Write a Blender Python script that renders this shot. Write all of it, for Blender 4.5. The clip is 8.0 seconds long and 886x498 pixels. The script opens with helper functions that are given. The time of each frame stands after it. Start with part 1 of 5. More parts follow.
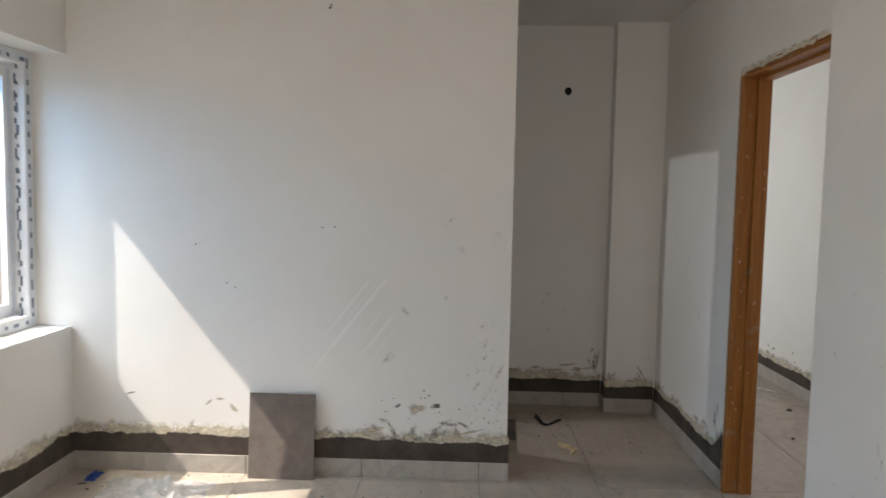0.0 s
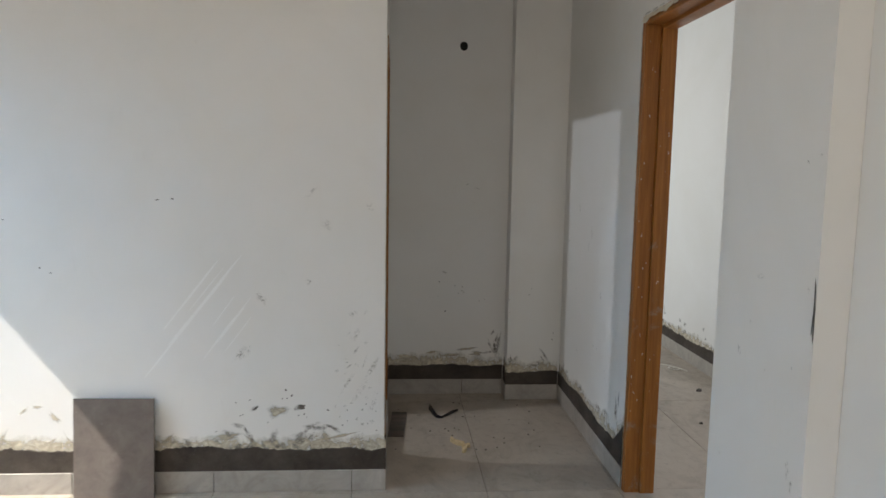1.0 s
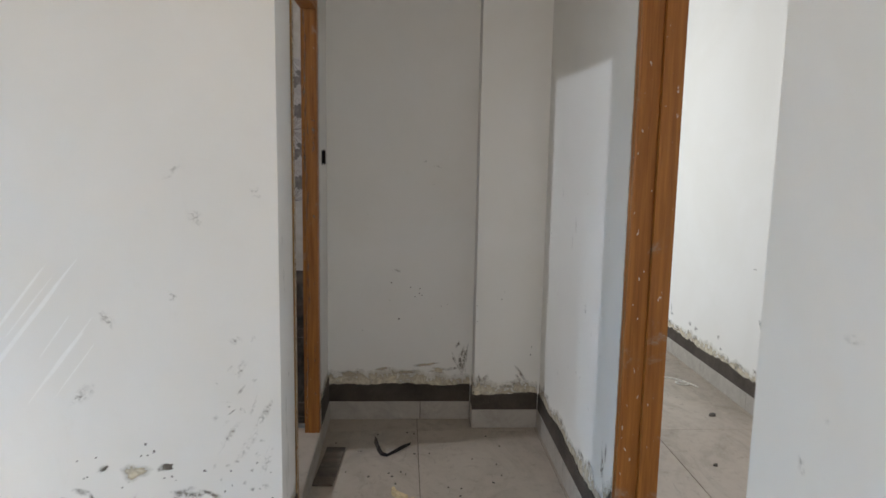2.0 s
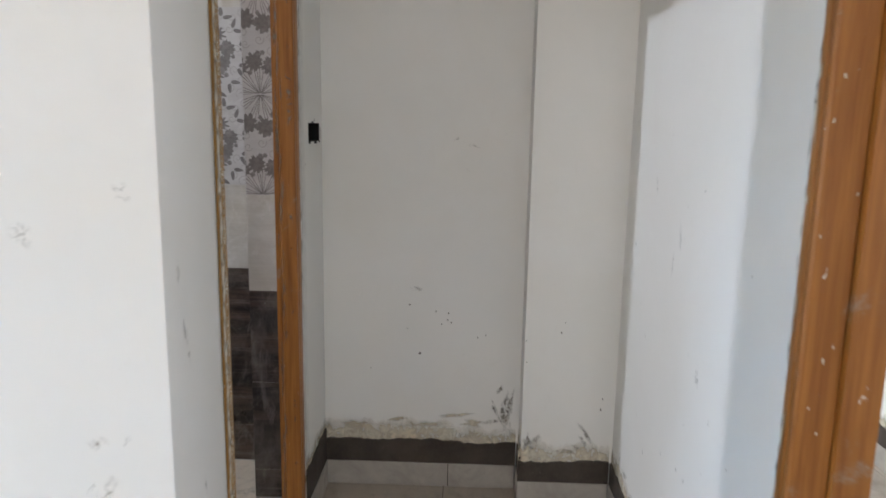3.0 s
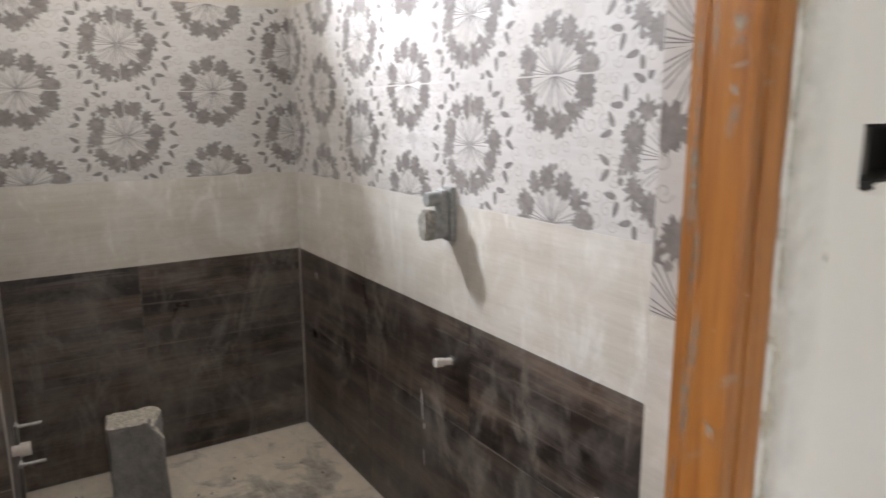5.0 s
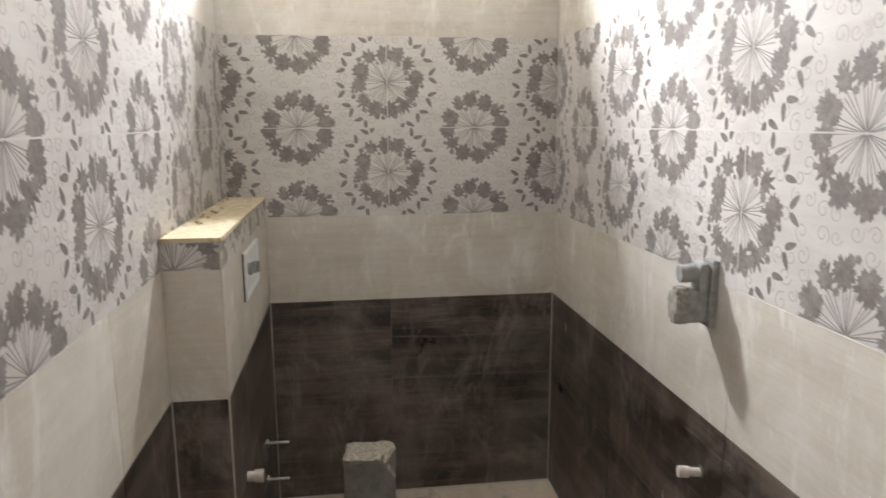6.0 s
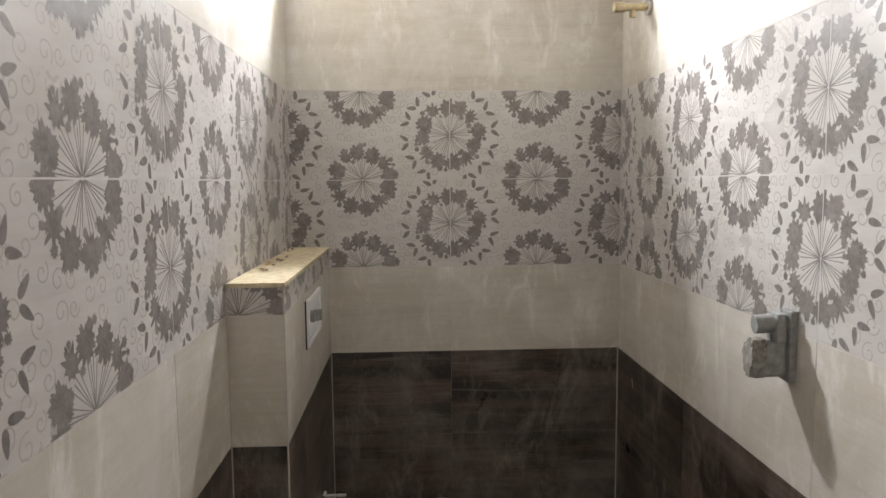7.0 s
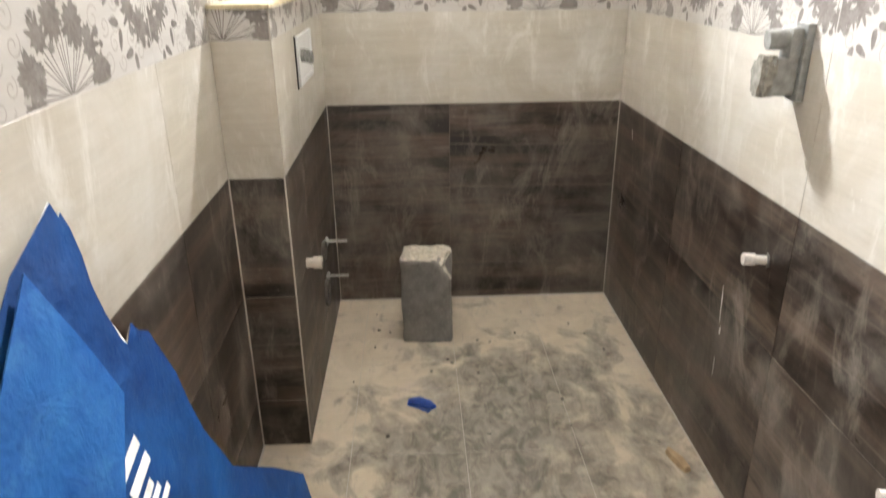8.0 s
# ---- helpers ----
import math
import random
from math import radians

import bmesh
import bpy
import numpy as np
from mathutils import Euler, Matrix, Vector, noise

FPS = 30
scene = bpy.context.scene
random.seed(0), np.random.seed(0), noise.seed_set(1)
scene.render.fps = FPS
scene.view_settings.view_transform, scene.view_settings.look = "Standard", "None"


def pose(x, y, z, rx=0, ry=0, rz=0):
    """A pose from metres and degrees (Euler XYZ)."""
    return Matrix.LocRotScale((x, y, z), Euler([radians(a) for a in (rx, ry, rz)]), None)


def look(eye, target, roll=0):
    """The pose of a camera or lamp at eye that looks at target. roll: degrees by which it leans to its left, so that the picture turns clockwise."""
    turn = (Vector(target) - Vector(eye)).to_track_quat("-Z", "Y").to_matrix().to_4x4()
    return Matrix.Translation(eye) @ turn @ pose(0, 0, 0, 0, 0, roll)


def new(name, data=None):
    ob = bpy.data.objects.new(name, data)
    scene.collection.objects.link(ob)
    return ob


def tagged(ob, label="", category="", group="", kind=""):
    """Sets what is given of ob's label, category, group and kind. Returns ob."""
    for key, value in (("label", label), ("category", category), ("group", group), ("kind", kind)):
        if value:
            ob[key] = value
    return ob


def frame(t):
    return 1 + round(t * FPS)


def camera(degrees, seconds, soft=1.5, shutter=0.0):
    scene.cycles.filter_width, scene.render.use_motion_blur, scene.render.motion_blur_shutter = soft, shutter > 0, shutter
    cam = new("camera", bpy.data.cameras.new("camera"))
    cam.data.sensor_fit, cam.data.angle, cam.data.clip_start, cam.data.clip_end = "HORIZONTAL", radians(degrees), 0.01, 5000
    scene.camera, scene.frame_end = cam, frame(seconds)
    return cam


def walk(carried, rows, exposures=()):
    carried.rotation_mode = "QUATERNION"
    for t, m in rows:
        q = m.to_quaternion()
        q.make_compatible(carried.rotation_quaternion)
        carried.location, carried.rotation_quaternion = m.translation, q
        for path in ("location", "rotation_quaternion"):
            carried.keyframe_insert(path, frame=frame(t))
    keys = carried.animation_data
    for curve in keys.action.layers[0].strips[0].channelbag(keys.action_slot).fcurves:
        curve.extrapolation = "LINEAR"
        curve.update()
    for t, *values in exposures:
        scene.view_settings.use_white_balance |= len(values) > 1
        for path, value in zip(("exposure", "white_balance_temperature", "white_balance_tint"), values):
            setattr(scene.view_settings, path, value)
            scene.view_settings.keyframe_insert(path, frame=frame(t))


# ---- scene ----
cam = camera(65.3, 8.0, shutter=0.3)
PATH = [
    (0, (-0.02, 0.264, 1.428), (-0.077, 2.258, 1.281), 1.1),
    (0.5, (0.064, 0.425, 1.398), (0.16, 2.414, 1.213), 1.1),
    (1, (0.266, 0.746, 1.406), (0.404, 2.728, 1.184), 1.0),
    (2.3, (0.673, 1.855, 1.373), (0.754, 3.829, 1.062), 1.0),
    (2.5, (0.706, 2.049, 1.361), (0.724, 4.021, 1.031), 1.0),
    (3, (0.748, 2.535, 1.369), (0.682, 4.504, 1.023), 1.0),
    (3.5, (0.773, 3.022, 1.386), (0.633, 4.982, 1.01), 1.0),
    (4, (0.746, 3.485, 1.4), (0.143, 5.348, 0.994), 0.7),
    (4.4, (0.734, 3.766, 1.375), (-0.334, 5.410, 0.999), 0.8),
    (4.5, (0.714, 3.856, 1.377), (-0.503, 5.395, 0.989), 0.5),
    (5, (0.596, 4.073, 1.394), (-1.063, 5.117, 0.997), -0.3),
    (5.2, (0.511, 4.157, 1.401), (-1.244, 5.034, 1.012), 0.1),
    (6.3, (0.404, 4.308, 1.503), (-1.565, 4.454, 1.189), -0.6),
    (6.5, (0.416, 4.309, 1.506), (-1.562, 4.425, 1.237), -0.5),
    (7, (0.395, 4.304, 1.454), (-1.594, 4.395, 1.26), -0.5),
    (7.5, (0.387, 4.308, 1.374), (-1.563, 4.383, 0.934), -0.6),
    (8, (0.391, 4.316, 1.305), (-1.454, 4.391, 0.537), -0.6),
]
walk(cam, [(t, look(eye, target, roll)) for t, eye, target, roll in PATH],
     [(0, 0.9, 6750, 13), (0.5, 0.93, 6700, 12), (1, 1.1, 6450, 10), (2.5, 1.85, 6350, 11), (3, 2.15, 6200, 11), (3.5, 2.35, 6200, 12), (4, 2.65, 6250, 12), (4.5, 3.0, 6300, 11),
      (5, 3.25, 6400, 11), (6.5, 2.9, 6800, 10), (7, 2.7, 6800, 10), (7.5, 3.2, 6900, 9), (8, 4.05, 6900, 8)])

# ---- world, sun, large lights ----
SUN_DIR = Vector((1.0, 0.27, -1.244)).normalized()      # the way the light travels
world = bpy.data.worlds.new("sky")
scene.world = world
world.use_nodes = True
wt = world.node_tree
sky = wt.nodes.new("ShaderNodeTexSky")
sky.sky_type = 'NISHITA'
sky.sun_disc = False
sky.sun_elevation = math.asin(-SUN_DIR.z)
sky.sun_rotation = math.atan2(-SUN_DIR.x, -SUN_DIR.y)
bg = wt.nodes["Background"]
bg.inputs["Strength"].default_value = 0.05
wt.links.new(sky.outputs[0], bg.inputs[0])

sun_data = bpy.data.lights.new("sun", 'SUN')
sun_data.energy = 4.1
sun_data.angle = radians(0.5)
sun_data.color = (1.0, 0.93, 0.82)
sun = new("sun", sun_data)
sun.matrix_world = look((-6, 3, 9), Vector((-6, 3, 9)) + SUN_DIR)


def area_lamp(name, eye, target, w, h, watts, colour):
    """The sky's light in a window's opening, and fill in added openings."""
    d = bpy.data.lights.new(name, 'AREA')
    d.shape = 'RECTANGLE'
    d.size, d.size_y, d.energy, d.color = w, h, watts, colour
    ob = new(name, d)
    ob.matrix_world = look(eye, target)
    return ob


area_lamp("sky_light_window", (-3.3, 2.3, 2.45), (-1.2, 2.55, 0.9), 1.8, 1.3, 27, (0.22, 0.58, 1.0))
area_lamp("sky_light_ventilator", (-2.24, 4.22, 2.53), (-0.6, 4.40, 1.00), 0.13, 0.10, 13, (0.88, 0.92, 1.0))
area_lamp("sky_light_far_room", (-0.28, 6.35, 1.5), (2.5, 6.2, 1.2), 1.3, 1.2, 14, (0.92, 0.97, 1.0))
# three fill lamps in added openings out of view, to brighten room and passage
area_lamp("fill_light_side_room", (3.50, 3.45, 1.5), (1.4, 3.9, 0.9), 1.2, 1.1, 7.5, (0.98, 0.97, 1.0))
area_lamp("fill_light_west", (-2.42, -0.35, 1.25), (1.2, 1.6, 1.2), 2.0, 1.9, 7, (1.0, 0.98, 0.95))
area_lamp("fill_light_south", (0.55, -2.62, 1.45), (0.75, 3.0, 1.1), 1.3, 1.2, 10, (1.0, 0.93, 0.87))

# ---- material kit ----


class Mat:
    """A node material with a Principled shader and short helpers."""

    def __init__(self, name, colour=(0.5, 0.5, 0.5), rough=0.6, metal=0.0):
        self.m = bpy.data.materials.new(name)
        self.m.use_nodes = True
        self.t = self.m.node_tree
        self.b = self.t.nodes["Principled BSDF"]
        self.b.inputs["Base Color"].default_value = (*colour, 1)
        self.b.inputs["Roughness"].default_value = rough
        self.b.inputs["Metallic"].default_value = metal
        self.co = None

    def node(self, kind, **values):
        n = self.t.nodes.new(kind)
        for k, v in values.items():
            n.inputs[k.replace("_", " ")].default_value = v
        return n

    def link(self, a, b):
        self.t.links.new(a, b)

    def coords(self, scale=(1, 1, 1), shuffle=True, world_space=False):
        """Object coordinates in metres, shifted from object to object."""
        if world_space:
            src = self.node("ShaderNodeNewGeometry").outputs["Position"]
        else:
            src = self.node("ShaderNodeTexCoord").outputs["Object"]
        mp = self.node("ShaderNodeMapping")
        mp.inputs["Scale"].default_value = scale
        self.link(src, mp.inputs["Vector"])
        out = mp.outputs[0]
        if shuffle and not world_space:
            info = self.node("ShaderNodeObjectInfo")
            mul = self.t.nodes.new("ShaderNodeMath")
            mul.operation = 'MULTIPLY'
            mul.inputs[1].default_value = 57.0
            self.link(info.outputs["Random"], mul.inputs[0])
            add = self.t.nodes.new("ShaderNodeVectorMath")
            self.link(out, add.inputs[0])
            self.link(mul.outputs[0], add.inputs[1])
            out = add.outputs[0]
        return out

    def noise(self, co, scale, detail=5, rough=0.55, distort=0.0):
        n = self.node("ShaderNodeTexNoise", Scale=scale, Detail=detail, Roughness=rough, Distortion=distort)
        self.link(co, n.inputs["Vector"])
        return n.outputs["Fac"]

    def ramp(self, fac, stops):
        r = self.t.nodes.new("ShaderNodeValToRGB")
        els = r.color_ramp.elements
        while len(els) < len(stops):
            els.new(0.5)
        for e, (p, c) in zip(els, stops):
            e.position = p
            e.color = (c, c, c, 1) if isinstance(c, (int, float)) else (*c, 1)
        self.link(fac, r.inputs[0])
        return r.outputs[0]

    def mix(self, fac, a, b, mode='MIX'):
        n = self.t.nodes.new("ShaderNodeMix")
        n.data_type = 'RGBA'
        n.blend_type = mode
        for sock, v in ((n.inputs[0], fac), (n.inputs[6], a), (n.inputs[7], b)):
            if isinstance(v, (int, float)):
                sock.default_value = v
            elif isinstance(v, tuple):
                sock.default_value = (*v, 1)
            else:
                self.link(v, sock)
        return n.outputs[2]

    def colour(self, out):
        self.link(out, self.b.inputs["Base Color"])

    def rough(self, out):
        self.link(out, self.b.inputs["Roughness"])

    def bump(self, height, strength=0.3, distance=0.002):
        n = self.node("ShaderNodeBump", Strength=strength, Distance=distance)
        self.link(height, n.inputs["Height"])
        self.link(n.outputs[0], self.b.inputs["Normal"])


def white_paint():
    k = Mat("white_wall_putty", (0.78, 0.775, 0.75), 0.75)
    co = k.coords(world_space=True)
    broad = k.noise(co, 1.7, 4, 0.6, 0.6)
    fine = k.noise(co, 34, 6, 0.65)
    trowel = k.noise(k.coords((1.0, 1.0, 0.35), world_space=True), 9, 5, 0.7, 1.2)
    c = k.mix(k.ramp(broad, [(0.3, 0.0), (0.7, 1.0)]), (0.76, 0.75, 0.715), (0.80, 0.795, 0.775))
    c = k.mix(k.ramp(trowel, [(0.62, 0.0), (0.80, 0.35)]), c, (0.70, 0.68, 0.63))
    c = k.mix(k.ramp(fine, [(0.66, 0.0), (0.80, 0.35)]), c, (0.66, 0.64, 0.60))
    k.colour(c)
    k.rough(k.ramp(broad, [(0.3, 0.62), (0.7, 0.82)]))
    k.bump(k.mix(0.4, trowel, fine), 0.22, 0.003)
    return k.m


def ceiling_paint():
    k = Mat("ceiling_putty", (0.76, 0.75, 0.73), 0.85)
    co = k.coords(world_space=True)
    n = k.noise(co, 3, 5)
    k.colour(k.mix(k.ramp(n, [(0.35, 0.0), (0.7, 1.0)]), (0.73, 0.72, 0.70), (0.79, 0.785, 0.77)))
    k.bump(n, 0.2, 0.003)
    return k.m


def mortar():
    k = Mat("dark_cement_mortar", (0.10, 0.095, 0.09), 0.92)
    co = k.coords(world_space=True)
    a, b = k.noise(co, 7, 6, 0.7), k.noise(co, 120, 4, 0.7)
    c = k.mix(k.ramp(a, [(0.3, 0.0), (0.7, 1.0)]), (0.036, 0.027, 0.021), (0.090, 0.073, 0.059))
    c = k.mix(k.ramp(b, [(0.6, 0.0), (0.8, 0.5)]), c, (0.22, 0.20, 0.18))
    k.colour(c)
    k.bump(b, 0.6, 0.004)
    return k.m


def smear(name, colour, low, high, scale=22):
    """A thin smear with bare patches."""
    k = Mat(name, colour, 0.85)
    co = k.coords(world_space=True)
    n = k.noise(co, scale, 6, 0.7, 0.8)
    k.colour(k.mix(n, colour, tuple(min(1, c * 1.35) for c in colour)))
    clear = k.t.nodes.new("ShaderNodeBsdfTransparent")
    mixer = k.t.nodes.new("ShaderNodeMixShader")
    edge = k.t.nodes.new("ShaderNodeAttribute")
    edge.attribute_name = "fade"
    soft = k.t.nodes.new("ShaderNodeMath")
    soft.operation = 'MULTIPLY'
    k.link(k.ramp(n, [(low, 0.0), (high, 1.0)]), soft.inputs[0])
    k.link(edge.outputs["Fac"], soft.inputs[1])
    k.link(soft.outputs[0], mixer.inputs[0])
    k.link(clear.outputs[0], mixer.inputs[1])
    k.link(k.b.outputs[0], mixer.inputs[2])
    k.link(mixer.outputs[0], k.t.nodes["Material Output"].inputs["Surface"])
    return k.m


def floor_tile():
    k = Mat("beige_grey_floor_tile", (0.42, 0.38, 0.33), 0.4)
    co = k.coords((1, 1, 1))
    vein = k.noise(k.coords((1.0, 0.5, 1.0)), 3.2, 8, 0.68, 2.2)
    broad = k.noise(k.coords(world_space=True), 1.9, 5, 0.6)
    dust = k.noise(k.coords(world_space=True), 16, 7, 0.75, 0.5)
    c = k.mix(k.ramp(vein, [(0.32, 0.0), (0.52, 0.7), (0.72, 1.0)]), (0.31, 0.265, 0.215), (0.48, 0.42, 0.35))
    c = k.mix(k.ramp(broad, [(0.4, 0.0), (0.7, 0.55)]), c, (0.46, 0.41, 0.35))
    c = k.mix(k.ramp(dust, [(0.56, 0.0), (0.78, 0.7)]), c, (0.25, 0.215, 0.18))
    trail = k.noise(k.coords((2.6, 1.0, 1.0), world_space=True), 6.5, 7, 0.72, 1.6)
    c = k.mix(k.ramp(trail, [(0.58, 0.0), (0.74, 0.6)]), c, (0.20, 0.17, 0.14))
    k.colour(c)
    k.rough(k.ramp(dust, [(0.3, 0.30), (0.7, 0.62)]))
    k.bump(dust, 0.12, 0.0015)
    return k.m


def skirting_tile():
    k = Mat("grey_beige_skirting_tile", (0.40, 0.37, 0.33), 0.4)
    vein = k.noise(k.coords((1, 1, 1.6)), 5, 8, 0.66, 1.8)
    dust = k.noise(k.coords(world_space=True), 30, 6, 0.7)
    c = k.mix(k.ramp(vein, [(0.32, 0.0), (0.7, 1.0)]), (0.33, 0.30, 0.265), (0.47, 0.44, 0.395))
    c = k.mix(k.ramp(dust, [(0.55, 0.0), (0.8, 0.6)]), c, (0.27, 0.24, 0.21))
    k.colour(c)
    k.rough(k.ramp(dust, [(0.3, 0.32), (0.7, 0.6)]))
    return k.m


def wood_look_tile(name, dark, light, dust, dust_amount, rough, fibre=0.4, contrast=0.12, planks=False):
    k = Mat(name, dark, rough)
    long = k.noise(k.coords((0.8, 7.0, 1.0)), 3.0, 8, 0.66, 0.5)
    band = k.noise(k.coords((0.5, 4.0, 1.0)), 3.3, 4, 0.6, 0.2)
    fine = k.noise(k.coords((2.0, 40.0, 1.0)), 4.0, 5, 0.7)
    blot = k.noise(k.coords(world_space=True), 5.0, 7, 0.72, 0.5)
    wipe = k.noise(k.coords((1.5, 1.5, 0.5), world_space=True), 6.0, 8, 0.75, 0.25)
    grit = k.noise(k.coords(world_space=True), 60.0, 4, 0.7)
    c = k.mix(k.ramp(k.mix(0.5, long, band), [(0.5 - contrast, 0.0), (0.5 + contrast, 1.0)]), dark, light)
    if planks:
        tone = k.noise(k.coords((0.55, 9.0, 1.0)), 1.35, 2, 0.4, 0.0)
        c = k.mix(k.ramp(tone, [(0.40, 0.82), (0.50, 0.0)]), c, tuple(v * 0.8 for v in dark))
        c = k.mix(k.ramp(tone, [(0.53, 0.0), (0.64, 0.55)]), c, tuple(v * 1.15 for v in light))
    c = k.mix(k.ramp(fine, [(0.40, fibre), (0.56, 0.0)]), c, tuple(v * 0.6 for v in dark))
    c = k.mix(k.ramp(blot, [(0.47, 0.0), (0.80, dust_amount)]), c, dust)
    c = k.mix(k.ramp(wipe, [(0.56, 0.0), (0.82, dust_amount)]), c, tuple(min(1, v * 1.25) for v in dust))
    c = k.mix(k.ramp(grit, [(0.68, 0.0), (0.78, dust_amount)]), c, tuple(min(1, v * 1.5) for v in dust))
    crack = k.noise(k.coords((0.9, 16.0, 1.0)), 2.6, 6, 0.6, 0.2)
    c = k.mix(k.ramp(crack, [(0.60, 0.0), (0.68, fibre)]), c, tuple(0.55 * v + 0.45 * w for v, w in zip(dust, light)))
    haze = k.noise(k.coords((1.0, 1.0, 0.7), world_space=True), 2.6, 7, 0.68, 0.6)
    rub = k.noise(k.coords((2.2, 2.2, 1.0), world_space=True), 3.4, 8, 0.74, 0.9)
    c = k.mix(k.ramp(haze, [(0.46, 0.0), (0.74, dust_amount * 0.7)]), c, dust)
    c = k.mix(k.ramp(rub, [(0.54, 0.0), (0.72, dust_amount)]), c, tuple(min(1, v * 1.2) for v in dust))
    k.colour(c)
    k.rough(k.ramp(blot, [(0.3, rough - 0.08), (0.75, rough + 0.22)]))
    k.bump(k.mix(0.5, long, fine), 0.10, 0.0012)
    return k.m


def flower_glaze():
    k = Mat("pale_flower_tile_glaze", (0.55, 0.51, 0.47), 0.35)
    long = k.noise(k.coords((1.0, 7.0, 1.0)), 4.0, 7, 0.68, 0.4)
    wash = k.noise(k.coords(world_space=True), 4.0, 6, 0.7, 0.8)
    c = k.mix(k.ramp(long, [(0.3, 0.0), (0.7, 1.0)]), (0.485, 0.455, 0.43), (0.58, 0.555, 0.53))
    c = k.mix(k.ramp(wash, [(0.5, 0.0), (0.8, 0.5)]), c, (0.65, 0.64, 0.625))
    k.colour(c)
    k.rough(k.ramp(wash, [(0.3, 0.22), (0.75, 0.48)]))
    return k.m


def print_ink(name, a, b):
    k = Mat(name, a, 0.4)
    n = k.noise(k.coords((1, 1, 1)), 70, 6, 0.75)
    wash = k.noise(k.coords(world_space=True), 6.0, 6, 0.7, 0.8)
    c = k.mix(k.ramp(n, [(0.35, 0.0), (0.68, 1.0)]), a, b)
    c = k.mix(k.ramp(wash, [(0.55, 0.0), (0.85, 0.35)]), c, (0.5, 0.48, 0.46))
    k.colour(c)
    return k.m


def grout():
    k = Mat("pale_grout", (0.50, 0.46, 0.41), 0.9)
    n = k.noise(k.coords(world_space=True), 40, 5, 0.7)
    k.colour(k.mix(n, (0.40, 0.36, 0.32), (0.60, 0.56, 0.50)))
    return k.m


def floor_grout():
    k = Mat("dark_floor_joint", (0.14, 0.12, 0.10), 0.9)
    n = k.noise(k.coords(world_space=True), 30, 5, 0.7)
    k.colour(k.mix(n, (0.09, 0.075, 0.06), (0.22, 0.19, 0.16)))
    return k.m


def dusty_bath_tile():
    k = Mat("dusty_bathroom_floor_tile", (0.40, 0.34, 0.27), 0.8)
    pos = k.coords(world_space=True)
    patch = k.noise(pos, 6.5, 5, 0.60, 0.6)
    spot = k.node("ShaderNodeMapping")
    spot.inputs["Location"].default_value = (1.15 / 0.98, -4.56 / 0.66, 0.0)
    spot.inputs["Scale"].default_value = (1 / 0.98, 1 / 0.66, 0.0)
    k.link(pos, spot.inputs["Vector"])
    ball = k.t.nodes.new("ShaderNodeTexGradient")
    ball.gradient_type = 'SPHERICAL'
    k.link(spot.outputs[0], ball.inputs["Vector"])
    patch = k.mix(0.30, patch, ball.outputs["Fac"])
    crumbs = k.noise(pos, 22, 8, 0.75, 0.3)
    film = k.noise(pos, 7, 7, 0.7, 1.0)
    streak = k.noise(k.coords((1.0, 1.6, 1.0), world_space=True), 13, 6, 0.66, 0.9)
    scuff = k.noise(k.coords((1.0, 3.0, 1.0), world_space=True), 11, 7, 0.72, 0.8)
    c = k.mix(k.ramp(film, [(0.3, 0.0), (0.7, 1.0)]), (0.50, 0.425, 0.33), (0.66, 0.57, 0.455))
    c = k.mix(k.ramp(patch, [(0.415, 0.0), (0.475, 0.55), (0.56, 0.92)]), c, k.mix(k.ramp(streak, [(0.38, 0.0), (0.62, 1.0)]), (0.115, 0.106, 0.092), (0.30, 0.272, 0.232)))
    c = k.mix(k.ramp(scuff, [(0.56, 0.0), (0.72, 0.55)]), c, (0.27, 0.245, 0.21))
    c = k.mix(k.ramp(crumbs, [(0.52, 0.0), (0.66, 0.55)]), c, (0.52, 0.455, 0.365))
    k.colour(c)
    k.bump(k.mix(0.5, patch, crumbs), 0.4, 0.003)
    return k.m


def stained_wood(name="orange_stained_door_frame", dark=(0.22, 0.073, 0.010), light=(0.44, 0.175, 0.032)):
    k = Mat(name, light, 0.5)
    grain = k.noise(k.coords((26.0, 26.0, 1.1)), 2.6, 8, 0.66, 0.4)
    wear = k.noise(k.coords(world_space=True), 6, 7, 0.7, 0.5)
    fleck = k.noise(k.coords((1.6, 1.6, 0.8), world_space=True), 44, 4, 0.6)
    c = k.mix(k.ramp(grain, [(0.3, 0.0), (0.7, 1.0)]), dark, light)
    c = k.mix(k.ramp(wear, [(0.55, 0.0), (0.75, 0.7)]), c, (0.30, 0.15, 0.06))
    c = k.mix(k.ramp(wear, [(0.60, 0.0), (0.70, 0.65)]), c, (0.36, 0.31, 0.25))
    c = k.mix(k.ramp(fleck, [(0.70, 0.0), (0.73, 0.9)]), c, (0.70, 0.64, 0.55))
    k.colour(c)
    k.rough(k.ramp(wear, [(0.3, 0.32), (0.7, 0.6)]))
    k.bump(grain, 0.25, 0.0015)
    return k.m


def concrete():
    k = Mat("grey_concrete_block", (0.28, 0.265, 0.25), 0.95)
    co = k.coords(shuffle=False)
    a, b = k.noise(co, 14, 7, 0.75), k.noise(co, 90, 5, 0.75)
    c = k.mix(k.ramp(a, [(0.3, 0.0), (0.7, 1.0)]), (0.15, 0.14, 0.13), (0.29, 0.275, 0.255))
    c = k.mix(k.ramp(b, [(0.55, 0.0), (0.75, 0.6)]), c, (0.36, 0.345, 0.32))
    k.colour(c)
    k.bump(b, 0.8, 0.006)
    return k.m


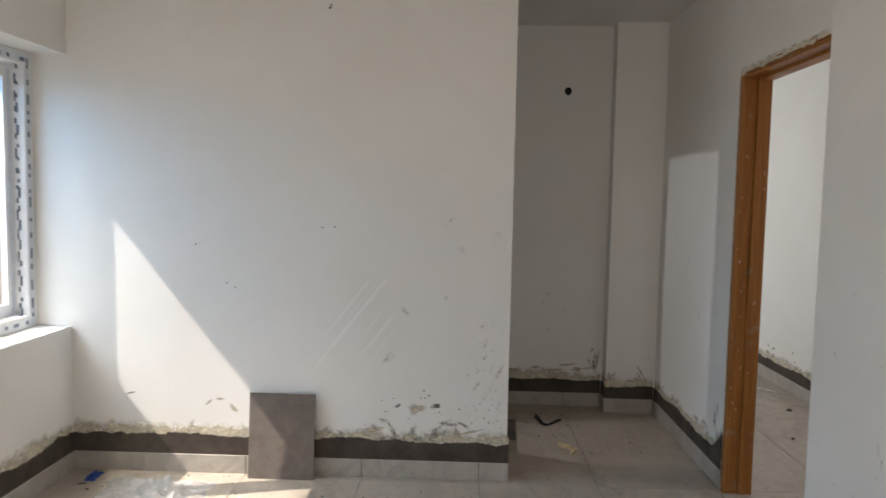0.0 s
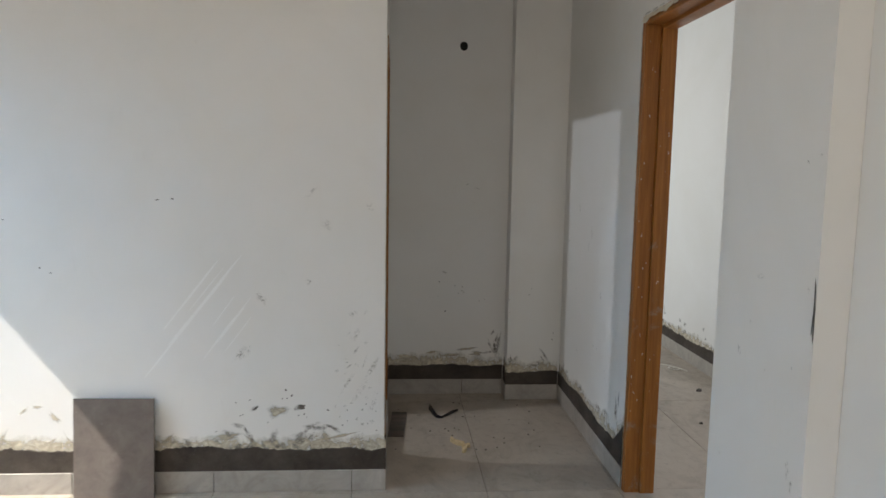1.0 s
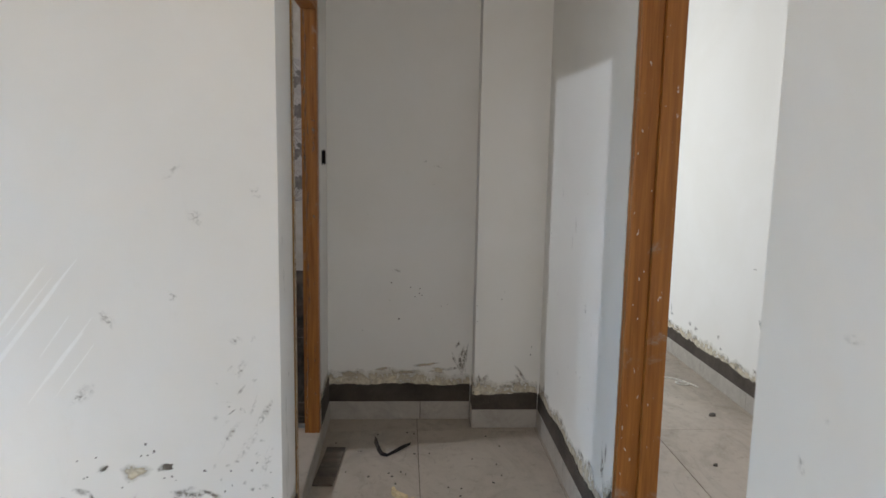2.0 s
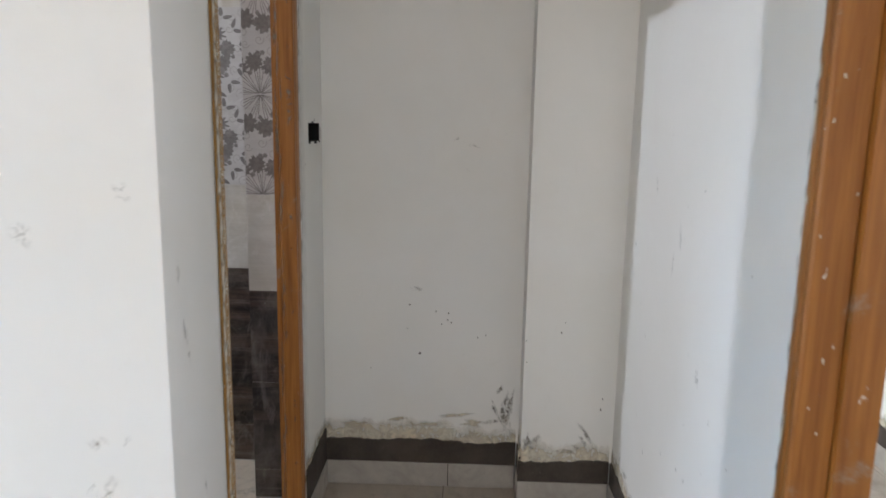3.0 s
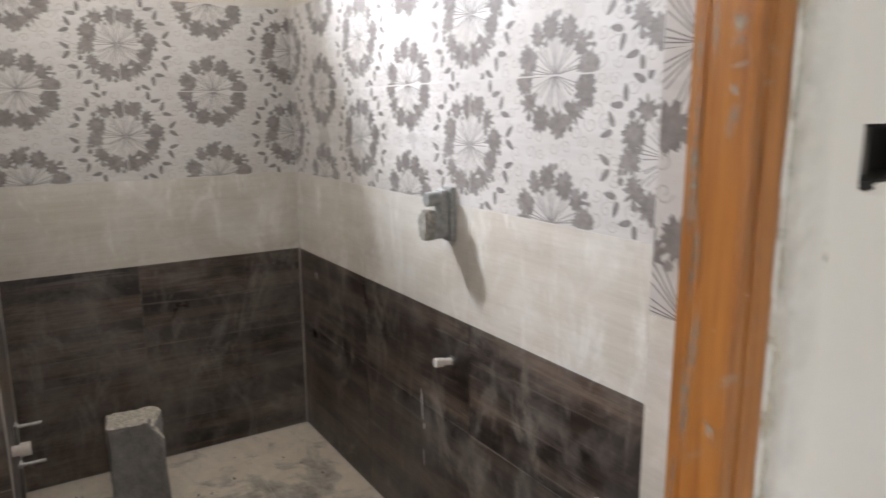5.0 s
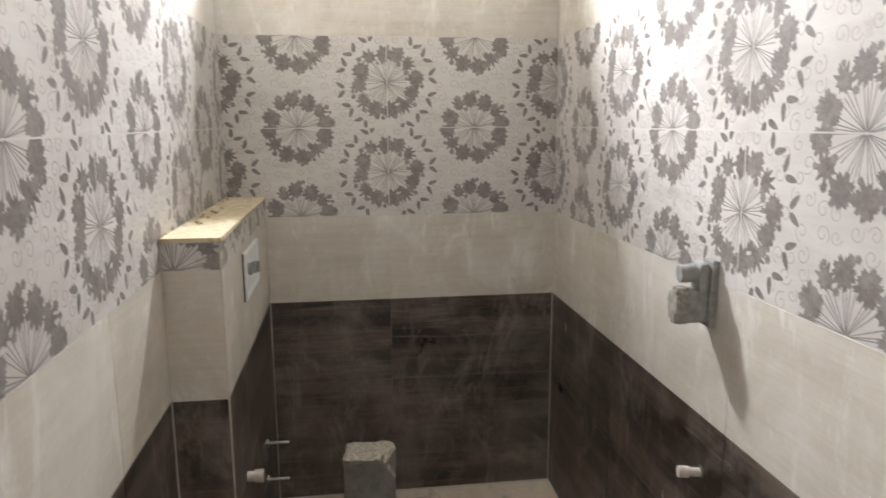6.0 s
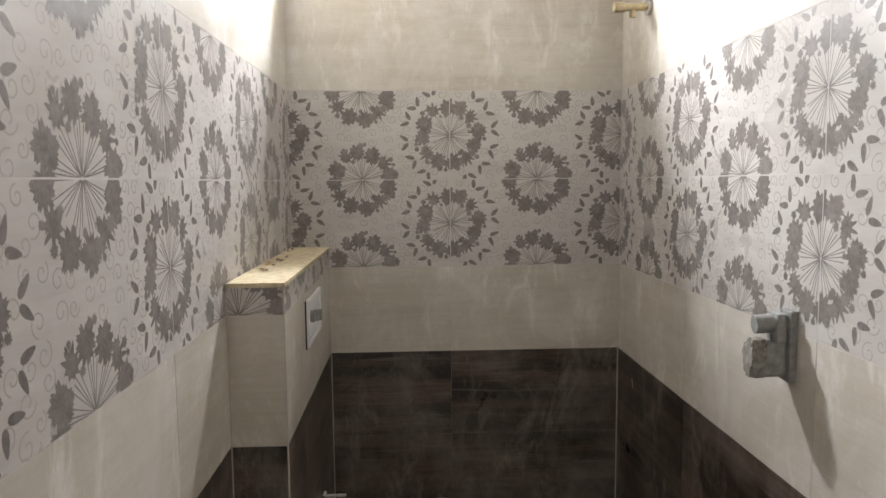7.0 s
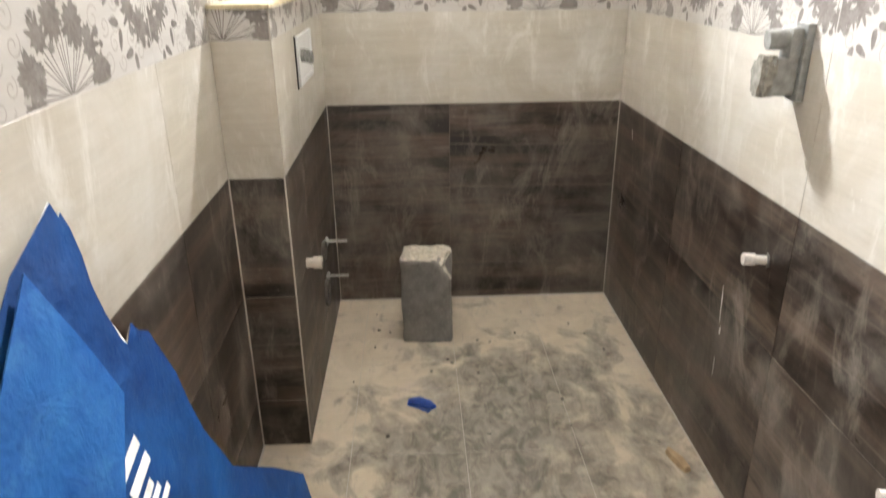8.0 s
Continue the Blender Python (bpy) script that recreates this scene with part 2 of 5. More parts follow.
def slab_tile():
    k = Mat("taupe_stone_tile", (0.19, 0.165, 0.15), 0.7)
    k.b.inputs["Specular IOR Level"].default_value = 0.2
    co = k.coords()
    a, b = k.noise(co, 12, 7, 0.7, 0.5), k.noise(co, 60, 5, 0.7)
    c = k.mix(k.ramp(a, [(0.3, 0.0), (0.7, 1.0)]), (0.130, 0.108, 0.096), (0.195, 0.167, 0.148))
    c = k.mix(k.ramp(b, [(0.64, 0.0), (0.78, 0.7)]), c, (0.36, 0.33, 0.30))
    k.colour(c)
    return k.m


def blue_print(name="glossy_blue_printed_card", deep=(0.001, 0.024, 0.12), clear=(0.003, 0.066, 0.24), worn=0.20):
    k = Mat(name, clear, 0.4)
    k.b.inputs["Specular IOR Level"].default_value = 0.3
    co = k.coords(shuffle=False)
    scuff, broad = k.noise(co, 26, 7, 0.75, 0.8), k.noise(co, 5, 5, 0.6, 0.5)
    c = k.mix(k.ramp(broad, [(0.35, 0.0), (0.65, 1.0)]), deep, clear)
    c = k.mix(k.ramp(scuff, [(0.50, 0.0), (0.80, worn)]), c, (0.055, 0.20, 0.44))
    k.colour(c)
    k.rough(k.ramp(scuff, [(0.3, 0.45), (0.7, 0.7)]))
    wrinkle = k.noise(co, 16, 6, 0.7, 0.3)
    k.bump(k.mix(0.5, broad, wrinkle), 0.7, 0.012)
    return k.m


def plain(name, colour, rough=0.5, metal=0.0, grain=40, spread=0.25, bump=0.1):
    k = Mat(name, colour, rough, metal)
    n = k.noise(k.coords(), grain, 5, 0.65)
    k.colour(k.mix(k.ramp(n, [(0.3, 0.0), (0.7, 1.0)]), tuple(c * (1 - spread) for c in colour), tuple(min(1, c * (1 + spread)) for c in colour)))
    k.bump(n, bump, 0.002)
    return k.m


def clear_plastic():
    k = Mat("clear_crumpled_plastic", (0.9, 0.92, 0.95), 0.12)
    k.b.inputs["IOR"].default_value = 1.45
    clear = k.t.nodes.new("ShaderNodeBsdfTransparent")
    mixer = k.t.nodes.new("ShaderNodeMixShader")
    mixer.inputs[0].default_value = 0.32
    k.link(clear.outputs[0], mixer.inputs[1])
    k.link(k.b.outputs[0], mixer.inputs[2])
    k.link(mixer.outputs[0], k.t.nodes["Material Output"].inputs["Surface"])
    return k.m


def pane_glass():
    k = Mat("window_glass", (0.95, 0.97, 0.98), 0.02)
    k.b.inputs["Transmission Weight"].default_value = 1.0
    k.b.inputs["IOR"].default_value = 1.45
    return k.m


PAINT, CEIL, MORTAR = white_paint(), ceiling_paint(), mortar()
PUTTY = smear("yellowed_putty_smear", (0.52, 0.46, 0.345), 0.22, 0.66, 26)
GREYSMEAR = smear("grey_cement_smear", (0.24, 0.22, 0.185), 0.38, 0.68, 60)
SPECKLE = smear("plaster_speckle", (0.70, 0.64, 0.52), 0.47, 0.56, 190)
WEAR = smear("grey_worn_patch", (0.31, 0.27, 0.21), 0.32, 0.80, 30)
HAZE = smear("thin_grey_plaster", (0.56, 0.56, 0.54), 0.25, 0.9, 18)
FAINT = smear("faint_grey_smudge", (0.45, 0.41, 0.33), 0.46, 0.84, 75)
PLASTER = smear("ragged_cream_plaster", (0.60, 0.56, 0.46), 0.30, 0.46, 110)
CREAM = plain("dirty_cream_plaster", (0.62, 0.57, 0.46), 0.85, 0, 30, 0.15, 0.3)
# pale colour for painted sun streaks on the wall and for paint drips
PALE = plain("pale_glint_and_drip", (0.86, 0.86, 0.84), 0.6, 0, 60, 0.03, 0.0)
SPECK = plain("cement_speck", (0.11, 0.10, 0.09), 0.9)
FLOORT, SKIRT, FGROUT = floor_tile(), skirting_tile(), floor_grout()
DARKT = wood_look_tile("dark_brown_wood_look_tile", (0.012, 0.0062, 0.0042), (0.108, 0.073, 0.053), (0.255, 0.225, 0.192), 0.66, 0.34, 0.42, 0.075, True)
LIGHTT = wood_look_tile("beige_wood_look_tile", (0.47, 0.425, 0.355), (0.56, 0.515, 0.445), (0.73, 0.715, 0.69), 0.58, 0.36, 0.12)
GLAZE = flower_glaze()
INK = print_ink("taupe_flower_print", (0.150, 0.130, 0.118), (0.245, 0.222, 0.206))
INK2 = print_ink("paler_flower_print", (0.185, 0.162, 0.148), (0.28, 0.256, 0.238))
LINE = print_ink("faint_scroll_print", (0.36, 0.33, 0.305), (0.46, 0.425, 0.395))
DGROUT = plain("brown_grout", (0.16, 0.137, 0.117), 0.9, 0, 9, 0.6)
GROUT, BATHF, WOOD, BLOCKM = grout(), dusty_bath_tile(), stained_wood(), concrete()
SLAB, BLUE = slab_tile(), blue_print()
# paler copy of the concrete: light on the block's top put into the colour
BLOCKLIT = plain("concrete_painted_lit", (0.46, 0.42, 0.35), 0.95, 0, 70, 0.4, 0.9)
LEDGE = plain("sandy_dust_on_tile", (0.50, 0.42, 0.28), 0.9, 0, 45, 0.3, 0.4)
WOOD_OCHRE = stained_wood("ochre_stained_door_jamb", (0.27, 0.13, 0.022), (0.47, 0.26, 0.060))
BLUE2 = blue_print("scuffed_pale_blue_card", (0.005, 0.060, 0.25), (0.018, 0.125, 0.37), 0.85)
CARD = plain("torn_brown_cardboard", (0.45, 0.33, 0.20), 0.9)
PAPER = plain("torn_white_paper_edge", (0.80, 0.79, 0.76), 0.85)
UPVC = plain("white_upvc", (0.78, 0.79, 0.80), 0.35, 0, 20, 0.04)
TAPE = plain("printed_protective_tape", (0.62, 0.66, 0.70), 0.3, 0, 30, 0.1)
TAPEMARK = plain("tape_print", (0.10, 0.13, 0.19), 0.4)
PVC = plain("white_pvc_pipe", (0.58, 0.53, 0.48), 0.45, 0, 60, 0.2)
GREYPL = plain("grey_plastic_housing", (0.25, 0.25, 0.24), 0.6, 0, 50, 0.3, 0.3)
CEMENT = plain("splashed_cement_lump", (0.25, 0.235, 0.205), 0.95, 0, 60, 0.45, 1.0)
STEEL = plain("dull_steel", (0.42, 0.41, 0.39), 0.4, 0.9, 60, 0.2)
BRASS = plain("dusty_brass", (0.42, 0.35, 0.22), 0.45, 0.8, 60, 0.3)
# black for the depth of holes and gaps, their shade put into the colour
BLACK = plain("hole_shade_black", (0.012, 0.011, 0.010), 0.9)
DARKPL = plain("black_plastic_strip", (0.02, 0.018, 0.022), 0.25)
BLUEPL = plain("blue_plastic", (0.012, 0.06, 0.30), 0.35)
STRAW = plain("straw_coloured_scrap", (0.62, 0.50, 0.30), 0.8)
CORD = plain("white_cord", (0.75, 0.73, 0.68), 0.7)
CLEAR, GLASS = clear_plastic(), pane_glass()
FARWALL = plain("outside_render", (0.55, 0.52, 0.47), 0.9, 0, 3, 0.15)
GROUNDM = plain("bare_earth", (0.26, 0.21, 0.15), 0.95, 0, 2, 0.3)

# ---- mesh kit ----


def mesh_of(name, verts, faces, mats, index=None):
    me = bpy.data.meshes.new(name)
    me.from_pydata([tuple(v) for v in verts], [], faces)
    for m in mats if isinstance(mats, (list, tuple)) else [mats]:
        me.materials.append(m)
    if index:
        me.polygons.foreach_set("material_index", index)
    me.update()
    return me


def part(name, bm, material, parent=None, label="", smooth=False):
    """Links a bmesh as one mesh object, under a thing where parent is given."""
    me = bpy.data.meshes.new(name)
    bmesh.ops.recalc_face_normals(bm, faces=bm.faces)
    bm.to_mesh(me)
    bm.free()
    for m in material if isinstance(material, (list, tuple)) else [material]:
        me.materials.append(m)
    if smooth:
        me.polygons.foreach_set("use_smooth", [True] * len(me.polygons))
    ob = new(name, me)
    if parent:
        ob.parent = parent
        ob.matrix_parent_inverse = parent.matrix_basis.inverted()
    if label:
        ob["label"] = label
    return ob


def thing(name, at, label, category, kind="", group=""):
    ob = new(name)
    ob.location = at
    ob.empty_display_size = 0.05
    bpy.context.view_layer.update()
    return tagged(ob, label, category, group, kind)


def box(bm, x0, x1, y0, y1, z0, z1, bevel=0.0, matrix=None):
    r = bmesh.ops.create_cube(bm, size=1.0)
    vs = r["verts"]
    m = Matrix.Translation(((x0 + x1) / 2, (y0 + y1) / 2, (z0 + z1) / 2)) @ Matrix.Diagonal((abs(x1 - x0), abs(y1 - y0), abs(z1 - z0), 1))
    bmesh.ops.transform(bm, matrix=m, verts=vs)
    if bevel:
        es = list({e for v in vs for e in v.link_edges})
        out = bmesh.ops.bevel(bm, geom=es, offset=bevel, segments=2, affect='EDGES', profile=0.6)
        vs = list({v for f in out["faces"] for v in f.verts} | {v for v in vs if v.is_valid})
    if matrix is not None:
        bmesh.ops.transform(bm, matrix=matrix, verts=vs)
    return bm


def boxed(*a, bevel=0.0, matrix=None):
    return box(bmesh.new(), *a, bevel=bevel, matrix=matrix)


def rod(bm, p, q, r0, r1=None, seg=16):
    p, q = Vector(p), Vector(q)
    r = bmesh.ops.create_cone(bm, cap_ends=True, segments=seg, radius1=r0, radius2=r0 if r1 is None else r1, depth=(q - p).length)
    m = Matrix.Translation((p + q) / 2) @ (q - p).to_track_quat('Z', 'Y').to_matrix().to_4x4()
    bmesh.ops.transform(bm, matrix=m, verts=r["verts"])
    return bm


def wall(name, axis, a0, a1, s0, s1, z0, z1, material, holes=(), label="", category="wall"):
    """A wall with thickness: axis is its normal, a0..a1 its faces, s0..s1 its run; openings go through it."""
    ss = sorted({s0, s1, *[v for h in holes for v in h[:2] if s0 < v < s1]})
    zs = sorted({z0, z1, *[v for h in holes for v in h[2:] if z0 < v < z1]})
    solid = {}
    for i in range(len(ss) - 1):
        for j in range(len(zs) - 1):
            cs, cz = (ss[i] + ss[i + 1]) / 2, (zs[j] + zs[j + 1]) / 2
            solid[i, j] = not any(h[0] < cs < h[1] and h[2] < cz < h[3] for h in holes)
    bm = bmesh.new()

    def v(a, s, z):
        return bm.verts.new((a, s, z) if axis == "x" else (s, a, z))

    for (i, j), full in solid.items():
        if not full:
            continue
        sa, sb, za, zb = ss[i], ss[i + 1], zs[j], zs[j + 1]
        for a in (a0, a1):
            bm.faces.new([v(a, sa, za), v(a, sb, za), v(a, sb, zb), v(a, sa, zb)])
        for (di, dj), (p, q) in {(-1, 0): ((sa, za), (sa, zb)), (1, 0): ((sb, za), (sb, zb)), (0, -1): ((sa, za), (sb, za)), (0, 1): ((sa, zb), (sb, zb))}.items():
            if not solid.get((i + di, j + dj), False):
                bm.faces.new([v(a0, *p), v(a1, *p), v(a1, *q), v(a0, *q)])
    bmesh.ops.remove_doubles(bm, verts=bm.verts, dist=1e-5)
    return tagged(part(name, bm, material), label, category, kind="structure")


def on_wall(p, u, n):
    """The pose whose x runs along a wall, y up it and z out of it."""
    u, n = Vector(u), Vector(n)
    m = Matrix((u, Vector((0, 0, 1)), n)).transposed().to_4x4()
    m.translation = p
    return m


def place(name, me, m, parent):
    ob = new(name, me)
    ob.parent = parent
    ob.matrix_parent_inverse = parent.matrix_basis.inverted()
    ob.matrix_basis = m
    return ob


TILE_T = 0.008
tile_cache = {}


def tile_mesh(kind, w, h, mat, chamfer=0.0003):
    """A plain tile, from its lower left corner, chamfered round its face, z out of the wall."""
    key = (kind, round(w, 4), round(h, 4))
    if key not in tile_cache:
        c = chamfer
        vs = [(x, y, 0) for x, y in ((0, 0), (w, 0), (w, h), (0, h))]
        vs += [(x, y, TILE_T - c) for x, y in ((0, 0), (w, 0), (w, h), (0, h))]
        vs += [(x, y, TILE_T) for x, y in ((c, c), (w - c, c), (w - c, h - c), (c, h - c))]
        fs = [(8, 9, 10, 11)]
        for i in range(4):
            j = (i + 1) % 4
            fs += [(i, j, j + 4, i + 4), (i + 4, j + 4, j + 8, i + 8)]
        tile_cache[key] = mesh_of(kind, vs, fs, mat)
    return tile_cache[key]


# ---- the printed flower tile ----
TW, TH = 0.63, 0.315


def motif_faces(rng):
    """The flat print of one flower tile, in its own metres: list of (outline, slot, layer)."""
    out, lay = [], [0]

    def leaf(cx, cy, a, length, width):
        pts = []
        for i in range(12):
            t = 2 * math.pi * i / 12
            x, y = math.cos(t) * length / 2, math.sin(t) * width / 2 * (1 - 0.35 * math.cos(t))
            pts.append((cx + x * math.cos(a) - y * math.sin(a), cy + x * math.sin(a) + y * math.cos(a)))
        out.append((pts, 1, lay[0]))

    def stroke(p, q, w0, w1, slot=1):
        d = Vector((q[0] - p[0], q[1] - p[1])).normalized()
        n = Vector((-d.y, d.x))
        out.append(([(p[0] + n.x * w0, p[1] + n.y * w0), (p[0] - n.x * w0, p[1] - n.y * w0), (q[0] - n.x * w1, q[1] - n.y * w1), (q[0] + n.x * w1, q[1] + n.y * w1)], slot, lay[0]))

    def curl(cx, cy, r, a0, turn, steps=16):
        prev = None
        for i in range(steps + 1):
            f = i / steps
            a, rr = a0 + turn * f, r * (1 - 0.78 * f)
            pt = (cx + rr * math.cos(a), cy + rr * math.sin(a))
            if prev:
                stroke(prev, pt, 0.0013, 0.0013, 2)
            prev = pt

    def rose(cx, cy, r, a0, slot):
        """A ragged blossom with toothed petals."""
        pts, n = [], rng.choice((9, 10, 11))
        for i in range(n):
            tip = rng.uniform(0.95, 1.22)
            for f, rr in ((0.0, rng.uniform(0.66, 0.82)), (0.28, tip * 0.90), (0.45, tip), (0.58, tip * 0.84), (0.72, tip * 0.98)):
                a = a0 + 2 * math.pi * (i + f) / n
                pts.append((cx + r * rr * math.cos(a), cy + r * rr * math.sin(a)))
        out.append((pts, slot, lay[0]))

    def bud(cx, cy, r, a0, slot):
        """A blossom seen from the side: a body and a crown of spikes."""
        pts, n = [], 9
        for i in range(n):
            turn = 2 * math.pi * i / n
            out_share = max(0.0, math.cos(turn))
            tip = rng.uniform(0.90, 1.10) + 0.45 * out_share
            for f, rr in ((0.0, 0.70 - 0.12 * out_share), (0.35, tip * 0.86), (0.5, tip), (0.65, tip * 0.80)):
                a = a0 + turn + 2 * math.pi * (f - 0.5) / n
                pts.append((cx + r * rr * math.cos(a), cy + r * rr * math.sin(a)))
        out.append((pts, slot, lay[0]))

    def flower(cx, cy, leaves):
        R, nb = 0.098, 12
        lay[0] = 1
        for g in range(9):
            mid = 2 * math.pi * (g + 0.3) / 9
            for i in range(4):
                a = mid + (i - 1.5) * 0.135 + rng.uniform(-0.03, 0.03)
                r1 = R * rng.uniform(0.66, 0.92)
                stroke((cx + 0.003 * math.cos(a), cy + 0.003 * math.sin(a)), (cx + r1 * math.cos(a), cy + r1 * math.sin(a)), 0.0007, 0.0011)
        for i in range(nb):
            a = 2 * math.pi * (i + 0.25) / nb + rng.uniform(-0.05, 0.05)
            rr = R + rng.uniform(-0.004, 0.006)
            lay[0] = 2 + i % 3
            x, y = cx + rr * math.cos(a), cy + rr * math.sin(a)
            if i % 3 == 1:
                bud(x, y, rng.uniform(0.022, 0.025), a + rng.uniform(-0.4, 0.4), 1)
            else:
                rose(x, y, rng.uniform(0.027, 0.031), a, rng.choice((1, 1, 3)))
        for i in range(13):
            a = 2 * math.pi * (i + 0.6) / 13
            lay[0] = 5 + i % 3
            bud(cx + (R + 0.004) * math.cos(a), cy + (R + 0.004) * math.sin(a), rng.uniform(0.014, 0.018), a + rng.choice((0.0, 0.3, 3.1)), rng.choice((1, 3)))
        for i in range(24):
            a = 2 * math.pi * (i + rng.random()) / 24
            lay[0] = 8 + i % 12
            rr = R + rng.choice((-0.023, 0.024, 0.027)) + rng.uniform(-0.004, 0.004)
            rose(cx + rr * math.cos(a), cy + rr * math.sin(a), rng.uniform(0.006, 0.010), a, rng.choice((1, 3)))
        lay[0] = 1
        if leaves:
            for deg in (54, 33, 8, -19, -43, -66, 115, 140, 161, 189, 214, 237):
                a = radians(deg)
                bx, by = cx + 0.149 * math.cos(a), cy + 0.150 * math.sin(a)
                for s in (-0.85, 0.75):
                    leaf(bx + 0.022 * math.cos(a + s), by + 0.022 * math.sin(a + s), a + s * 0.9, 0.035, 0.0140)

    for cx in (0.0, TW):
        flower(cx, TH / 2, True)
    for cy in (0.0, TH):
        flower(TW / 2, cy, False)
    lay[0] = 0
    spots = []
    for i in range(900):
        x, y = rng.uniform(0.012, TW - 0.012), rng.uniform(0.012, TH - 0.012)
        r = rng.uniform(0.014, 0.020)
        if min(math.hypot(x - a, y - b) for a, b in ((0, TH / 2), (TW, TH / 2), (TW / 2, 0), (TW / 2, TH))) > 0.134 and all(math.hypot(x - a, y - b) > 0.031 for a, b in spots):
            spots.append((x, y))
            curl(x, y, r, rng.uniform(0, 6.28), rng.choice((-7.5, 7.5)))
    return out


MOTIF = motif_faces(random.Random(7))


def flower_mesh(u0, u1, v0, v1):
    """The stretch u0..u1, v0..v1 of a flower tile, cut like a real one."""
    key = ("flower", round(u0, 4), round(u1, 4), round(v0, 4), round(v1, 4))
    if key in tile_cache:
        return tile_cache[key]
    bm = bmesh.new()
    for turn, (pts, slot, layer) in enumerate(MOTIF):
        z = TILE_T + 0.00004 + 0.000025 * layer + (0.000008 * (turn % 3) if layer < 2 else 0.0)
        area = sum(a[0] * b[1] - b[0] * a[1] for a, b in zip(pts, pts[1:] + pts[:1]))
        ring = [bm.verts.new((x, y, z)) for x, y in (pts if area > 0 else pts[::-1])]
        if len(ring) == 4:
            bm.faces.new(ring).material_index = slot
            continue
        hub = bm.verts.new((sum(p[0] for p in pts) / len(pts), sum(p[1] for p in pts) / len(pts), z))
        for a, b in zip(ring, ring[1:] + ring[:1]):
            bm.faces.new((hub, a, b)).material_index = slot
    e = 0.0015
    for p, n in (((u0 + e, 0, 0), (-1, 0, 0)), ((u1 - e, 0, 0), (1, 0, 0)), ((0, v0 + e, 0), (0, -1, 0)), ((0, v1 - e, 0), (0, 1, 0))):
        bmesh.ops.bisect_plane(bm, geom=bm.verts[:] + bm.edges[:] + bm.faces[:], plane_co=p, plane_no=n, clear_outer=True)
    bmesh.ops.translate(bm, vec=(-u0, -v0, 0), verts=bm.verts)
    base = tile_mesh("flower_base", u1 - u0, v1 - v0, GLAZE)
    me = bpy.data.meshes.new("flower_tile")
    bm.from_mesh(base)
    bm.to_mesh(me)
    bm.free()
    for m in (GLAZE, INK, LINE, INK2):
        me.materials.append(m)
    tile_cache[key] = me
    return me


GAP = 0.0014
ROWS_Z = [(0.056, 0.203, DARKT, "dark"), (0.203, 0.517, DARKT, "dark"), (0.517, 0.832, DARKT, "dark"), (0.832, 1.147, LIGHTT, "light"),
          (1.147, 1.462, None, "flower"), (1.462, 1.777, None, "flower"), (1.777, 2.092, LIGHTT, "light"), (2.092, 2.407, LIGHTT, "light"), (2.407, 2.590, LIGHTT, "light")]


def tiled(parent, origin, u, n, s0, s1, joint, z0=0.056, z1=2.590, cut=None):
    """Courses of tiles on a wall whose face is at origin: s0..s1 along u, one vertical joint at joint. cut: an opening (s0, s1, z0, z1)."""
    origin, uv = Vector(origin), Vector(u)
    first = math.floor((s0 - joint) / TW + 1e-6)
    for za, zb, mat, kind in ROWS_Z:
        lo, hi = max(za, z0), min(zb, z1)
        if hi - lo < 0.004:
            continue
        c = joint + first * TW
        while c < s1 - 0.004:
            a, b = max(c, s0), min(c + TW, s1)
            spans = [(a, b, lo, hi)]
            if cut and a < cut[1] and b > cut[0] and lo < cut[3] and hi > cut[2]:
                spans = [(a, min(b, cut[0]), lo, hi), (max(a, cut[1]), b, lo, hi), (max(a, cut[0]), min(b, cut[1]), lo, min(hi, cut[2])), (max(a, cut[0]), min(b, cut[1]), max(lo, cut[3]), hi)]
            for p, q, l, h in spans:
                if q - p < 0.006 or h - l < 0.006:
                    continue
                if kind == "flower":
                    me = flower_mesh(p - c, q - c, l - za, h - za)
                else:
                    me = tile_mesh(kind, q - p - GAP, h - l - GAP, mat)
                at = origin + uv * (p + GAP / 2 * (kind != "flower")) + Vector((0, 0, l + GAP / 2 * (kind != "flower")))
                place("wall_tile", me, on_wall(at - Vector(n) * TILE_T, u, n), parent)
            c += TW


# ---- the large structure ----
XL, XR, XP = 0.224, 1.296, 1.180          # passage side walls, pier
YW, YB, YC = 3.691, 5.022, 4.903          # white wall, passage end, its column
BX, BL, BR = -2.107, 3.872, 5.069         # bathroom tile faces
ZC, XWIN, BF = 2.596, -2.003, 0.056

# the second hole is added out of view for the western fill lamp
wall("wall_west", "x", XWIN - 0.27, XWIN, -2.72, YW + 0.0, 0, ZC, PAINT, [(1.842, YW + 0.0, 0.742, 2.10), (-1.40, 0.70, 0.0, 2.25)], "white puttied wall with a deep window recess and an added unseen opening")
wall_n = wall("wall_north", "y", YW, BL - 0.012, XWIN - 0.27, XL, 0, ZC, PAINT, [], "white puttied wall with cement smears near its foot")
wall_p = wall("wall_passage_west", "x", XL - 0.066, XL, BL - 0.012, YB, 0, ZC, PAINT, [(3.957, 4.675, 0.0, 2.015), (4.811, 4.988, 1.315, 1.377)], "white passage wall with a bathroom doorway")
wall("wall_passage_core", "x", 0.052, XL - 0.067, BL - 0.012, YB, 0, ZC, PAINT, [(3.930, 4.728, 0.0, 2.08), (4.811, 4.988, 1.315, 1.377)], "rough core of the bathroom door wall")
wall_e = wall("wall_passage_end", "y", YB, YB + 0.15, XL - 0.165, 1.39, 0, ZC, PAINT, [(0.640, 0.700, 2.134, 2.194)], "white puttied end wall of the passage")
